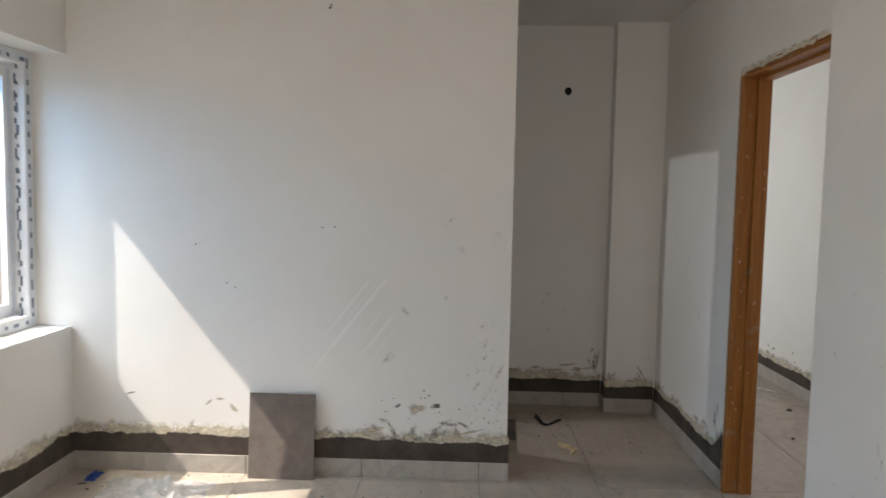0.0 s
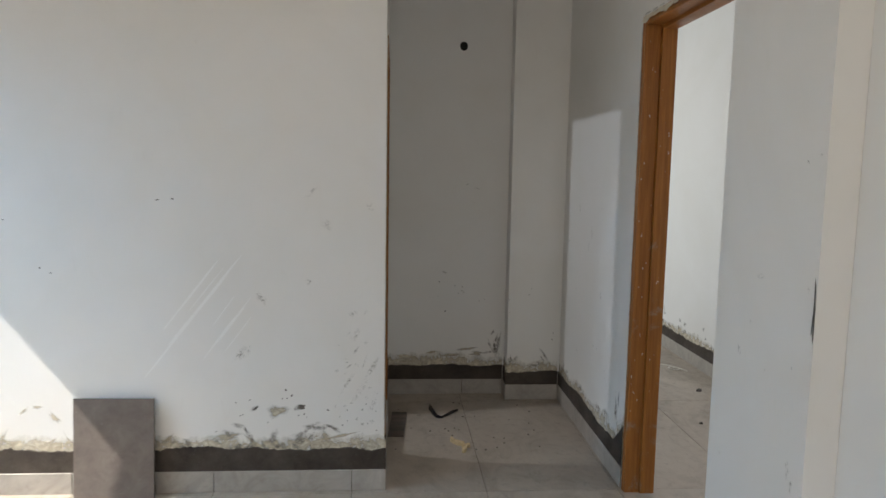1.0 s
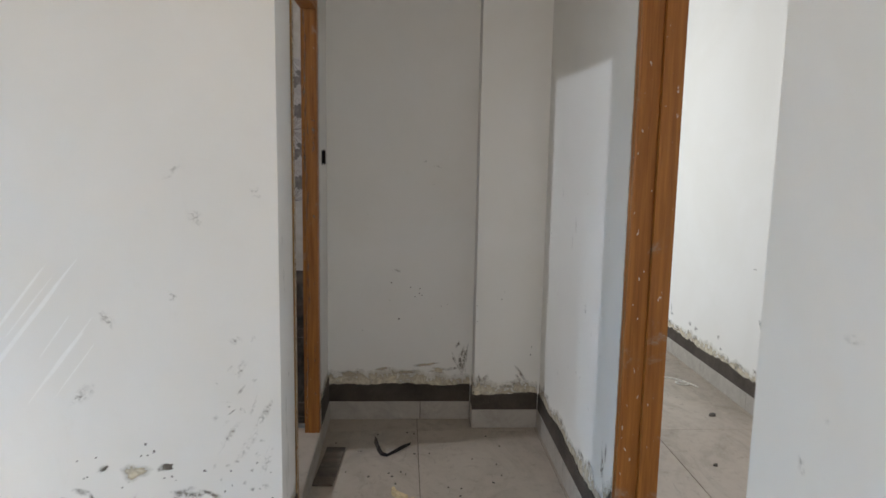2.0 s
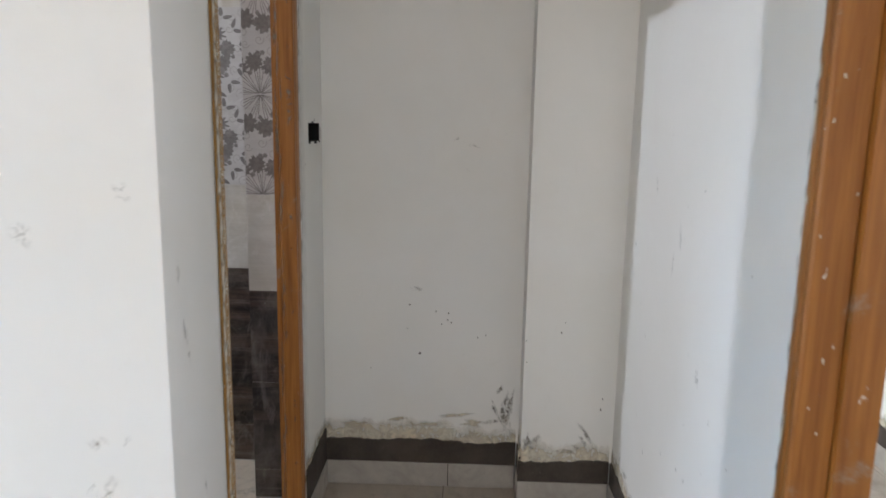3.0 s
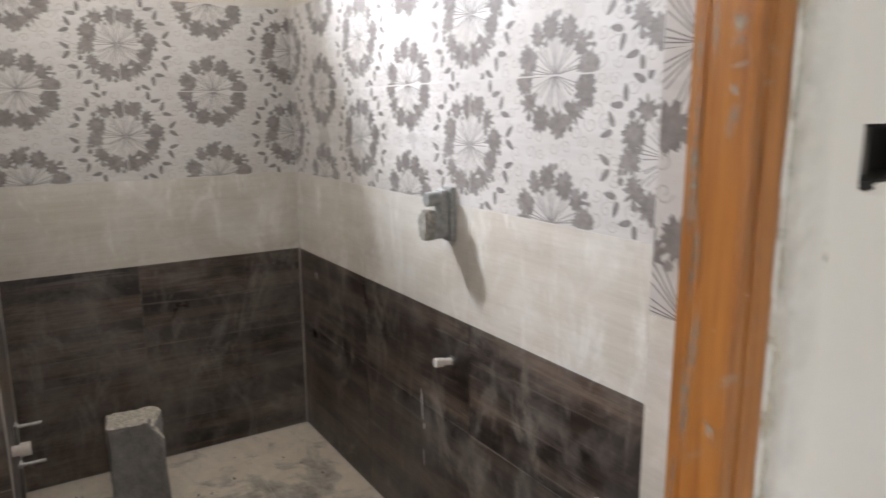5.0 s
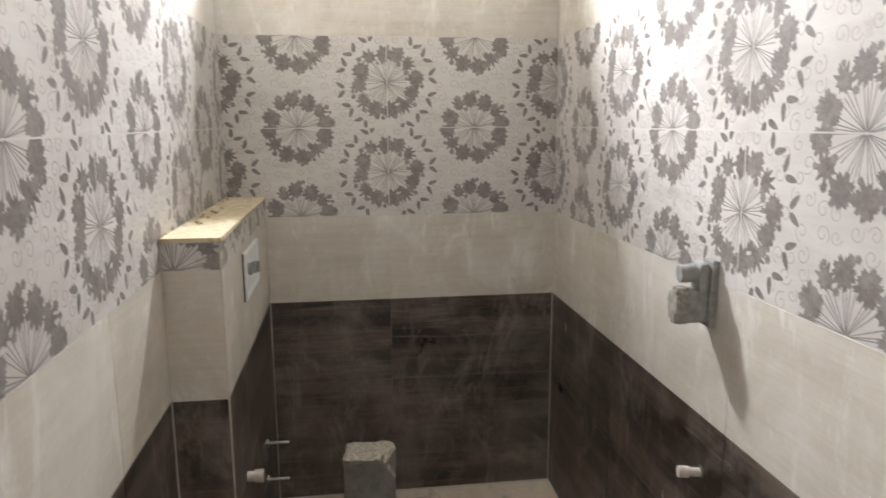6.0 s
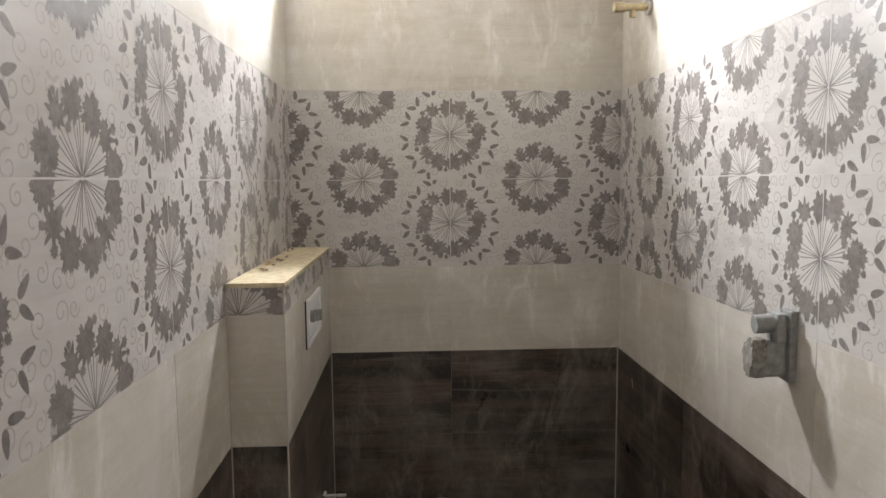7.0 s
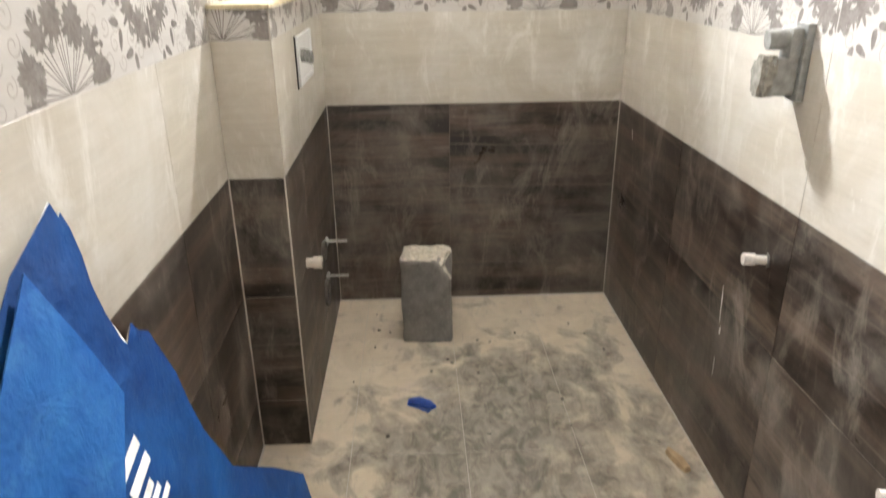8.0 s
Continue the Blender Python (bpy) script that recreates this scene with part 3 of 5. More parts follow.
wall("wall_passage_column", "y", YC, YB - 0.001, 0.965, XR, 0, ZC, PAINT, [], "white puttied column in the passage corner", "column")
wall_r = wall("wall_east", "x", XR, 1.424, 2.58, YB, 0, ZC, PAINT, [(2.63, 3.668, 0.0, 2.063)], "white puttied wall with a doorway")
wall_pier = wall("wall_pier", "x", XP, 1.47, 2.167, 2.625, 0, ZC, PAINT, [], "white puttied pier with a chipped corner", "pillar")
wall("wall_room_east", "x", 1.256, 1.40, -2.549, 2.166, 0, ZC, PAINT, [], "white puttied wall meeting the pier")
wall("wall_south_east", "y", 2.02, 2.166, 1.401, 3.40, 0, ZC, PAINT, [], "white puttied wall")
# added holes in these two walls, out of view, let the fill lamps in
wall("wall_south", "y", -2.70, -2.55, XWIN - 0.27, 3.40, 0, ZC, PAINT, [(-0.15, 1.25, 0.8, 2.1)], "white puttied wall")
wall("wall_far_east", "x", 3.40, 3.55, -2.70, 5.00, 0, ZC, PAINT, [(2.80, 4.10, 0.9, 2.1)], "white puttied wall")
# the room behind the wooden doorway
wall_q = wall("wall_inner_room", "x", 2.50, 2.64, 4.889, 8.0, 0, ZC, PAINT, [], "white puttied wall of the next room")
wall_q2 = wall("wall_inner_return", "y", 4.889, 5.02, 2.642, 3.40, 0, ZC, PAINT, [], "white puttied wall of the next room")
wall("wall_inner_north", "y", 8.0, 8.15, -0.20, 2.64, 0, ZC, PAINT, [], "white puttied wall of the next room")
wall("wall_inner_west", "x", -0.20, -0.05, YB + 0.3, 8.0, 0, ZC, PAINT, [(5.7, 7.0, 0.85, 2.15)], "white puttied wall with a window opening")
wall("wall_inner_back", "y", YB + 0.152, YB + 0.30, -0.20, 1.39, 0, ZC, PAINT, [], "white puttied wall of the next room")

bm = bmesh.new()
box(bm, XWIN - 0.29, 3.7, -2.9, 8.2, ZC, ZC + 0.12)
tagged(part("ceiling", bm, CEIL), "flat white puttied concrete ceiling", "ceiling", kind="structure")

bm = bmesh.new()
box(bm, XWIN - 0.3, 3.55, -2.72, 8.15, -0.12, -0.0045)
floor_ob = tagged(part("floor", bm, FGROUT), "large dusty beige-grey stone-look floor tiles", "floor", kind="structure")

# outside: one sheet of ground and a sunshade over the window
bm = bmesh.new()
bmesh.ops.create_grid(bm, x_segments=2, y_segments=2, size=400)
bmesh.ops.translate(bm, vec=(0, 0, -3.2), verts=bm.verts)
tagged(part("ground", bm, GROUNDM), "bare brown earth outside the building", "ground", kind="structure")
tagged(part("sunshade", boxed(-2.45, XWIN - 0.272, 1.75, 3.86, 2.125, 2.20, bevel=0.004), FARWALL), "thin concrete sunshade over the window", "sunshade", kind="structure")

# bathroom shell: a grout bed a little behind the faces of the tiles
bed = 0.0012
bath_back = wall("wall_bathroom_back", "x", BX - 0.11, BX - bed, BL - 0.15, BR + 0.1, 0, ZC, GROUT, [(4.01, 4.47, 2.35, 2.585)], "bathroom back wall tiled dark, beige and flowered")
bath_right = wall("wall_bathroom_right", "y", BR + bed, BR + 0.09, BX - bed, 0.051, 0, ZC, GROUT, [], "bathroom side wall tiled dark, beige and flowered")
bath_left = wall("wall_bathroom_left", "y", BL - 0.010, BL - bed, BX - bed, 0.051, 0, ZC, GROUT, [], "bathroom side wall tiled dark, beige and flowered")
bath_door = wall("wall_bathroom_door", "x", 0.042, 0.0505, BL, BR, 0, ZC, GROUT, [(3.930, 4.728, 0.0, 2.08)], "tiled inner face of the bathroom door wall")

# ---- openings ----


def moulded(bm, run, prof):
    """Sweeps a closed profile of (across, depth) straight along run(t): two rings and their sides."""
    rings = []
    for t in (0, 1):
        rings.append([bm.verts.new(run(t, *p)) for p in prof])
    n = len(prof)
    for i in range(n):
        bm.faces.new([rings[0][i], rings[0][(i + 1) % n], rings[1][(i + 1) % n], rings[1][i]])
    bm.faces.new(rings[0][::-1])
    bm.faces.new(rings[1])


def door_frame(name, face, side, y0, y1, yo0, yo1, zin, zout, depth, z0, stop, label, near=None):
    """A wooden frame: its face at x=face, looking to side (+1/-1), opening y0..y1, outer edges yo0..yo1."""
    root = tagged(new(name), label, "door frame", kind="structure")
    near = near or WOOD
    back = face - side * depth
    st = face - side * depth * (0.5 if stop else 0.72)
    for inner, outer in ((y0, yo0), (y1, yo1)):
        d = 1 if outer > inner else -1
        w = abs(outer - inner)
        fr, bk = (0.012, 0.0) if stop else (0.0, 0.002)      # the door stop stands at the back or at the front
        prof = [(inner + d * bk, back), (outer, back), (outer, face - side * 0.002), (outer - d * w * 0.12, face), (inner + d * (fr + w * 0.42), face),
                (inner + d * (fr + w * 0.36), face - side * 0.008), (inner + d * (fr + w * 0.28), face), (inner + d * (fr + 0.003), face), (inner + d * fr, face - side * 0.004), (inner + d * fr, st), (inner + d * (fr + 0.004), st - side * 0.003), (inner + d * bk, st - side * 0.004)]
        bm = bmesh.new()
        moulded(bm, lambda t, a, b: (b, a, z0 + t * (zout - z0)), prof)
        part("jamb", bm, near if inner == y0 else WOOD, root)
    w = zout - zin
    fr, bk = (0.012, 0.0) if stop else (0.0, 0.002)
    prof = [(zin + bk, back), (zout - 0.001, back), (zout - 0.001, face - side * 0.002), (zout - w * 0.12, face), (zin + fr + w * 0.42, face), (zin + fr + w * 0.36, face - side * 0.008),
            (zin + fr + w * 0.28, face), (zin + fr + 0.003, face), (zin + fr, face - side * 0.004), (zin + fr, st), (zin + fr + 0.004, st - side * 0.003), (zin + bk, st - side * 0.004)]
    bm = bmesh.new()
    moulded(bm, lambda t, a, b: (b, y0 + 0.0005 + t * (y1 - y0 - 0.001), a), prof)
    part("head", bm, WOOD, root)
    return root


door_frame("door_1", XR - 0.004, -1, 2.690, 3.613, 2.631, 3.667, 2.010, 2.062, 0.131, 0.0, True, "orange-stained wooden door frame with no door, spattered with paint")
door_frame("door_2", XL + 0.004, 1, 4.004, 4.616, 3.958, 4.674, 1.965, 2.014, 0.066, 0.095, False, "worn orange-stained bathroom door frame with no door", WOOD_OCHRE)

ragged_host = bpy.data.objects["door_2"]
# threshold of the bathroom door, tiled riser and top
thr = tagged(part("threshold", boxed(0.042, XL - 0.002, 3.958, 4.674, 0, 0.089), FGROUT), "raised tiled threshold under the bathroom door frame", "threshold", kind="structure")
place("tread_tile", mesh_of("tread_tile", [(0, 0, 0), (0.187, 0, 0), (0.187, 0.714, 0), (0, 0.714, 0), (0, 0, 0.006), (0.187, 0, 0.006), (0.187, 0.714, 0.006), (0, 0.714, 0.006)],
                            [(4, 5, 6, 7), (0, 1, 5, 4), (1, 2, 6, 5), (2, 3, 7, 6), (3, 0, 4, 7)], FLOORT), pose(0.041, 3.959, 0.0892), thr)


def window(name, x, y0, y1, z0, z1, label):
    """A sliding window with taped frame members; the far sash stands next to the far jamb."""
    root = tagged(new(name), label, "window", kind="structure")
    d = 0.06

    def bar(nm, ya, yb, za, zb, xa, xb, m=UPVC, parent=root):
        return part(nm, boxed(xa, xb, ya, yb, za, zb, bevel=0.003), m, parent)

    fw = 0.062
    outer = [bar("window_frame", y0, y1, z0, z0 + fw, x - d, x + d), bar("window_frame", y0, y1, z1 - fw, z1, x - d, x + d),
             bar("window_frame", y0, y0 + fw, z0 + fw, z1 - fw, x - d, x + d), bar("window_frame", y1 - fw, y1, z0 + fw, z1 - fw, x - d, x + d)]
    n = 4
    w = (y1 - y0 - 2 * fw) / n
    sw = 0.062
    for i in range(n):
        ya, yb = y0 + fw + i * w, y0 + fw + (i + 1) * w
        off = -0.022 if i % 2 else 0.018
        sash = bar("sash", ya, ya + sw, z0 + fw, z1 - fw, x + off - 0.018, x + off + 0.018)
        bar("stile", yb - sw, yb, z0 + fw, z1 - fw, x + off - 0.018, x + off + 0.018, parent=sash)
        bar("rail", ya + sw, yb - sw, z0 + fw, z0 + fw + sw, x + off - 0.018, x + off + 0.018, parent=sash)
        bar("rail", ya + sw, yb - sw, z1 - fw - sw, z1 - fw, x + off - 0.018, x + off + 0.018, parent=sash)
        pane = bar("pane", ya + sw, yb - sw, z0 + fw + sw, z1 - fw - sw, x + off - 0.003, x + off + 0.003, GLASS, sash)
        pane.visible_shadow = False
        for yy in (ya + 0.012, yb - 0.040):
            tape = part("tape", boxed(x + off + 0.0182, x + off + 0.0192, yy, yy + 0.028, z0 + fw + 0.02, z1 - fw - 0.02), TAPE, sash, "pale printed protective tape")
    # printed tape on the jamb and the sill member
    bm = bmesh.new()
    rng = random.Random(3)
    for yy in (y1 - 0.045, y1 - fw - 0.036, y1 - fw - sw + 0.012, y1 - fw - w - 0.02):
        z = z0 + 0.05
        while z < z1 - 0.06:
            ln = rng.choice((0.018, 0.026, 0.05))
            xx = x + d + 0.0012 if yy > y1 - fw else x + 0.0402
            box(bm, xx, xx + 0.0006, yy, yy + 0.013 + rng.uniform(0, 0.006), z, z + ln)
            z += ln + rng.uniform(0.02, 0.06)
    yy = y0 + 0.05
    while yy < y1 - 0.06:
        for zz in (z0 + 0.018, z1 - 0.045):
            box(bm, x + d + 0.0012, x + d + 0.0018, yy, yy + rng.choice((0.02, 0.04)), zz, zz + 0.018)
        yy += rng.uniform(0.06, 0.1)
    part("tape_print", bm, TAPEMARK, outer[3], "dark printed marks on the protective tape")
    for za, zb, ya, yb in ((z0 + 0.006, z0 + 0.052, y0 + 0.01, y1 - 0.01), (z1 - 0.052, z1 - 0.006, y0 + 0.01, y1 - 0.01), (z0 + 0.06, z1 - 0.06, y1 - 0.056, y1 - 0.020)):
        part("tape", boxed(x + d + 0.0002, x + d + 0.001, ya, yb, za, zb), TAPE, outer[0])
    return root


window("window_1", -2.238, 1.844, 3.688, 0.744, 2.098, "white sliding window with printed protective tape on its frame")


def ventilator(name, x, y0, y1, z0, z1, label):
    root = tagged(new(name), label, "window", kind="structure")
    fw = 0.03
    for a in ((y0, y1, z0, z0 + fw), (y0, y1, z1 - fw, z1), (y0, y0 + fw, z0 + fw, z1 - fw), (y1 - fw, y1, z0 + fw, z1 - fw)):
        part("window_frame", boxed(x - 0.03, x + 0.03, *a, bevel=0.003), UPVC, root)
    return root


ventilator("window_2", BX - 0.07, 4.012, 4.468, 2.352, 2.583, "small white ventilator frame high in the bathroom wall")

# ---- baseboards, mortar bands, stains ----


def ragged(name, origin, u, n, length, z0, ztop, amp, thick, seed, mat, parent, bulge=None):
    """A band on a wall with a torn upper edge."""
    rng = random.Random(seed)
    steps = max(8, int(length / 0.008))
    o, uv, nv = Vector(origin), Vector(u), Vector(n)
    vs, fs = [], []
    for i in range(steps + 1):
        s = length * i / steps
        z = ztop + amp * (noise.noise((s * 5.5, seed, 0.3)) + 0.55 * noise.noise((s * 23, seed, 1.7)) + 0.35 * noise.noise((s * 70, seed, 4.1)) + rng.uniform(-0.12, 0.12))
        if bulge:
            z += bulge(s)
        z = max(z, z0 + 0.004)
        p = o + uv * s
        for zz, t in ((z0, thick), (z0 + 0.6 * (z - z0), thick), (z - 0.002, thick), (z, 0.0)):
            vs.append(p + nv * t + Vector((0, 0, zz)))
    for i in range(steps):
        a, b = i * 4, i * 4 + 4
        fs += [(a + q, b + q, b + q + 1, a + q + 1) for q in range(3)]
    me = mesh_of(name, vs, fs, mat)
    me.attributes.new("fade", 'FLOAT', 'POINT').data.foreach_set("value", [1.0, 0.85, 0.15, 0.0] * (steps + 1))
    ob = new(name, me)
    ob.parent = parent
    return ob


def blotches(name, origin, u, n, items, mat, parent, lift=0.0008, label=""):
    """Irregular thin dabs on a wall: items are (s, z, length, width, tilt, seed)."""
    o, uv, nv = Vector(origin), Vector(u), Vector(n)
    vs, fs, fade = [], [], []
    for k, (s, z, ln, wd, tilt, seed) in enumerate(items):
        rng = random.Random(seed)
        m, base = 26, len(vs)
        c, sn = math.cos(radians(tilt)), math.sin(radians(tilt))
        radii = [0.72 + 0.5 * noise.noise((math.cos(2 * math.pi * i / m) * 1.6, math.sin(2 * math.pi * i / m) * 1.6, seed * 1.7)) + rng.uniform(-0.05, 0.05) for i in range(m)]
        for share, value in ((1.0, 0.0), (0.72, 0.4), (0.40, 0.95)):
            for i in range(m):
                a = 2 * math.pi * i / m
                x, y = ln / 2 * radii[i] * share * math.cos(a), wd / 2 * radii[i] * share * math.sin(a)
                vs.append(o + uv * (s + x * c - y * sn) + Vector((0, 0, z + x * sn + y * c)) + nv * (lift + 0.00005 * k))
                fade.append(value)
        for q in (base, base + m):
            fs += [(q + i, q + (i + 1) % m, q + m + (i + 1) % m, q + m + i) for i in range(m)]
        fs.append(tuple(range(base + 2 * m, base + 3 * m)))
    me = mesh_of(name, vs, fs, mat)
    me.attributes.new("fade", 'FLOAT', 'POINT').data.foreach_set("value", fade)
    ob = new(name, me)
    ob.parent = parent
    ob["kind"] = "stuff"
    if label:
        ob["label"] = label
    return ob


SK_T, SK_H = 0.010, 0.095


def baseboard(origin, u, n, length, joints, seed, ztop=0.20, amp=0.022, putty=0.045, bulge=None, height=SK_H):
    """Skirting tiles, the mortar over them and the smeared putty over that, on one wall."""
    o, uv, nv = Vector(origin), Vector(u), Vector(n)
    rng = random.Random(seed)
    root = tagged(new("baseboard"), "grey-beige tile skirting under a raw cement band", "baseboard", kind="structure")
    cuts = [0.0] + [j for j in joints if 0 < j < length] + [length]
    for a, b in zip(cuts, cuts[1:]):
        w = b - a - 0.003
        if w < 0.004:
            continue
        key = ("skirt", round(w, 4))
        if key not in tile_cache:
            tile_cache[key] = tile_mesh("skirt", w, height, SKIRT, 0.002)
        place("skirting_tile", tile_cache[key], on_wall(o + uv * (a + 0.0015) + nv * (SK_T - TILE_T), u, n), root)
    ragged("putty_edge", origin, u, n, length, ztop - 0.03, ztop + putty + 0.03, 0.03, 0.0012, seed + 50, PUTTY, root, bulge)
    ragged("cement_band", origin, u, n, length, height, ztop, amp, 0.006, seed, MORTAR, root, bulge)
    # the cement behind the tiles closes the joints
    vs = [o + nv * 0.004, o + uv * length + nv * 0.004, o + uv * length + nv * 0.004 + Vector((0, 0, height + 0.002)), o + nv * 0.004 + Vector((0, 0, height + 0.002))]
    ob = new("cement_bed", mesh_of("cement_bed", vs, [(0, 1, 2, 3)], MORTAR))
    ob.parent = root
    return root


X, Y = (1, 0, 0), (0, 1, 0)
nX, nY = (-1, 0, 0), (0, -1, 0)
baseboard((XWIN, YW, 0), X, nY, XL + SK_T - XWIN, [0.300, 0.896, 1.491, 2.087], 11, 0.195, 0.018, 0.03)
baseboard((XWIN, 1.9, 0), Y, X, YW - 1.9 - SK_T, [0.6, 1.195, 1.79], 12, 0.195, 0.028, 0.03)
baseboard((XL, YW - SK_T, 0), Y, X, 3.957 - YW + SK_T, [], 13, 0.155, 0.015, 0.02)
baseboard((XL, 4.676, 0), Y, X, YB - 4.676 - SK_T, [], 14, 0.205, 0.02, 0.02, bulge=lambda s: 0.04 * s)
baseboard((XL, YB, 0), X, nY, 0.965 - SK_T - XL, [0.474], 15, 0.186, 0.012, 0.045)
baseboard((0.965, YB - 0.001, 0), nY, nX, YB - YC + SK_T - 0.001, [], 16, 0.186, 0.012, 0.03)
baseboard((0.965 - SK_T, YC, 0), X, nY, XR - 0.965, [], 17, 0.176, 0.012, 0.035)
baseboard((XR, YC, 0), nY, nX, YC - 3.672, [0.596], 18, 0.176, 0.020, 0.03, bulge=lambda s: 0.10 * max(0.0, s - 1.10) / 0.12)
baseboard((2.50, 8.0, 0), nY, nX, 8.0 - 4.889 + SK_T, [0.5, 1.095, 1.69, 2.285, 2.88], 19, 0.17, 0.02, 0.03)
baseboard((2.50 - SK_T, 4.889, 0), X, nY, 0.9, [0.6], 20, 0.185, 0.012, 0.07)
PR = random.Random(77)
blotches("plaster_smear", (XL + 0.004, 0, 0), Y, X, [(3.965 + PR.uniform(-0.001, 0.004), 0.16 + 0.045 * i, PR.uniform(0.022, 0.034), PR.uniform(0.08, 0.16), PR.uniform(-4, 4), 300 + i) for i in range(42)], PLASTER, ragged_host, 0.0008, "cream plaster smeared over the wood")
blotches("plaster_speckle", (XL + 0.004, 0, 0), Y, X, [(3.988, 0.30 + 0.12 * i, 0.034, 0.22, 0, 500 + i) for i in range(14)], SPECKLE, ragged_host, 0.0004, "specks of plaster on the wood")
blotches("plaster_smear", (XL + 0.004, 0, 0), Y, X, [(4.672, 0.14 + 0.1 * i, 0.010, 0.12, 0, 900 + i) for i in range(19)], PAINT, ragged_host, 0.0008, "white plaster smeared over the wood")
jamb = (0, 4.616, 0)
WR = random.Random(31)
blotches("grey_wear", jamb, X, nY, [(XL - 0.040 + WR.uniform(-0.012, 0.004), 0.2 + 0.075 * i, WR.uniform(0.010, 0.022), WR.uniform(0.08, 0.22), WR.uniform(-3, 3), 1200 + i) for i in range(24)]
         + [(XL - 0.012, WR.uniform(0.2, 1.9), WR.uniform(0.010, 0.026), WR.uniform(0.015, 0.05), WR.uniform(-60, 60), 1240 + i) for i in range(14)] + [(XL - 0.008, 1.43, 0.026, 0.012, 5, 1260)], WEAR, ragged_host, 0.0006, "grey scuffs worn into the wood")


def upright_smear(name, ys, fades, mat, lift, seed, parent):
    """A soft upright band of old plaster on the passage wall, z 0.22 to 2.0."""
    vs, fs, fade, n, m = [], [], [], 90, len(ys)
    for i in range(n + 1):
        z = 0.22 + 1.78 * i / n
        for q, (y, f) in enumerate(zip(ys, fades)):
            w = 0.012 * noise.noise((z * 4, seed, 0.2)) + 0.006 * noise.noise((z * 17, seed, 3.0))
            vs.append((XL + lift, y + (w if q else 0.0) * (1.0 if q == m - 1 else 0.6), z))
            fade.append(f * (0.75 + 0.6 * noise.noise((z * 3, seed + 8, 0.4))) if 0 < i < n else 0.0)
    for i in range(n):
        for q in range(m - 1):
            a = i * m + q
            fs.append((a, a + 1, a + m + 1, a + m))
    me = mesh_of(name, vs, fs, mat)
    me.attributes.new("fade", 'FLOAT', 'POINT').data.foreach_set("value", fade)
    ob = new(name, me)
    ob.parent = parent
    ob["kind"] = "stuff"


upright_smear("grey_plaster", (4.676, 4.705, 4.730, 4.765), (0.3, 0.7, 0.5, 0.0), HAZE, 0.0004, 5.0, wall_p)
upright_smear("dirty_plaster", (4.676, 4.686, 4.698, 4.712), (0.9, 0.8, 0.35, 0.0), PUTTY, 0.0008, 2.0, wall_p)
blotches("plaster_rim", (XR, 0, 0), nY, nX, [(-3.671 + WR.uniform(-0.003, 0.003), 0.1 + 0.07 * i, WR.uniform(0.008, 0.018), WR.uniform(0.08, 0.15), WR.uniform(-3, 3), 1400 + i) for i in range(28)]
         + [(-2.66 - 0.08 * i, 2.068 + WR.uniform(-0.003, 0.003), WR.uniform(0.09, 0.15), WR.uniform(0.010, 0.018), WR.uniform(-2, 2), 1440 + i) for i in range(13)], WEAR, wall_r, 0.0006)
frame_1 = bpy.data.objects["door_1"]
blotches("plaster_smear", (XR - 0.004, 0, 0), nY, nX, [(-2.70 - 0.055 * i, 2.050 + WR.uniform(-0.004, 0.004), WR.uniform(0.07, 0.13), WR.uniform(0.020, 0.034), WR.uniform(-3, 3), 1500 + i) for i in range(18)]
         + [(-3.656, WR.uniform(0.3, 2.0), WR.uniform(0.003, 0.007), WR.uniform(0.02, 0.12), WR.uniform(-4, 4), 1530 + i) for i in range(13)], CREAM, frame_1, 0.0008, "pale plaster smeared over the wood")
blotches("paint_fleck", (0, 3.625, 0), X, nY, [(WR.uniform(XR + 0.003, XR + 0.055), WR.uniform(0.25, 1.95), WR.uniform(0.003, 0.006), WR.uniform(0.007, 0.022), WR.uniform(-30, 30), 1560 + i) for i in range(14)], CREAM, frame_1, 0.0006, "pale flecks of paint on the wood")
blotches("hairline_crack", (XL, 0, 0), Y, X, [(3.775, 0.545, 0.004, 0.10, -8, 1600), (3.780, 0.470, 0.004, 0.09, 14, 1601), (3.765, 0.300, 0.005, 0.09, 12, 1602), (3.800, 0.310, 0.004, 0.08, -14, 1603), (3.775, 0.235, 0.005, 0.07, 5, 1604), (3.765, 0.99, 0.004, 0.05, 8, 1605)], SPECK, wall_p, 0.0010)
# riser tiles under the bathroom door frame
place("riser_tile", tile_mesh("skirt", 0.71, 0.092, SKIRT, 0.002), on_wall((XL + SK_T - TILE_T, 3.96, 0), Y, X), thr)


def scatter(s0, s1, z0, z1, count, size, seed, flat=1.0):
    rng = random.Random(seed)
    return [(rng.uniform(s0, s1), z0 + (z1 - z0) * rng.random() ** 1.8, size * rng.uniform(0.5, 1.6) * flat, size * rng.uniform(0.4, 1.1), rng.uniform(-70, 70), rng.randrange(9999)) for _ in range(count)]


# white wall
o = (0, YW, 0)
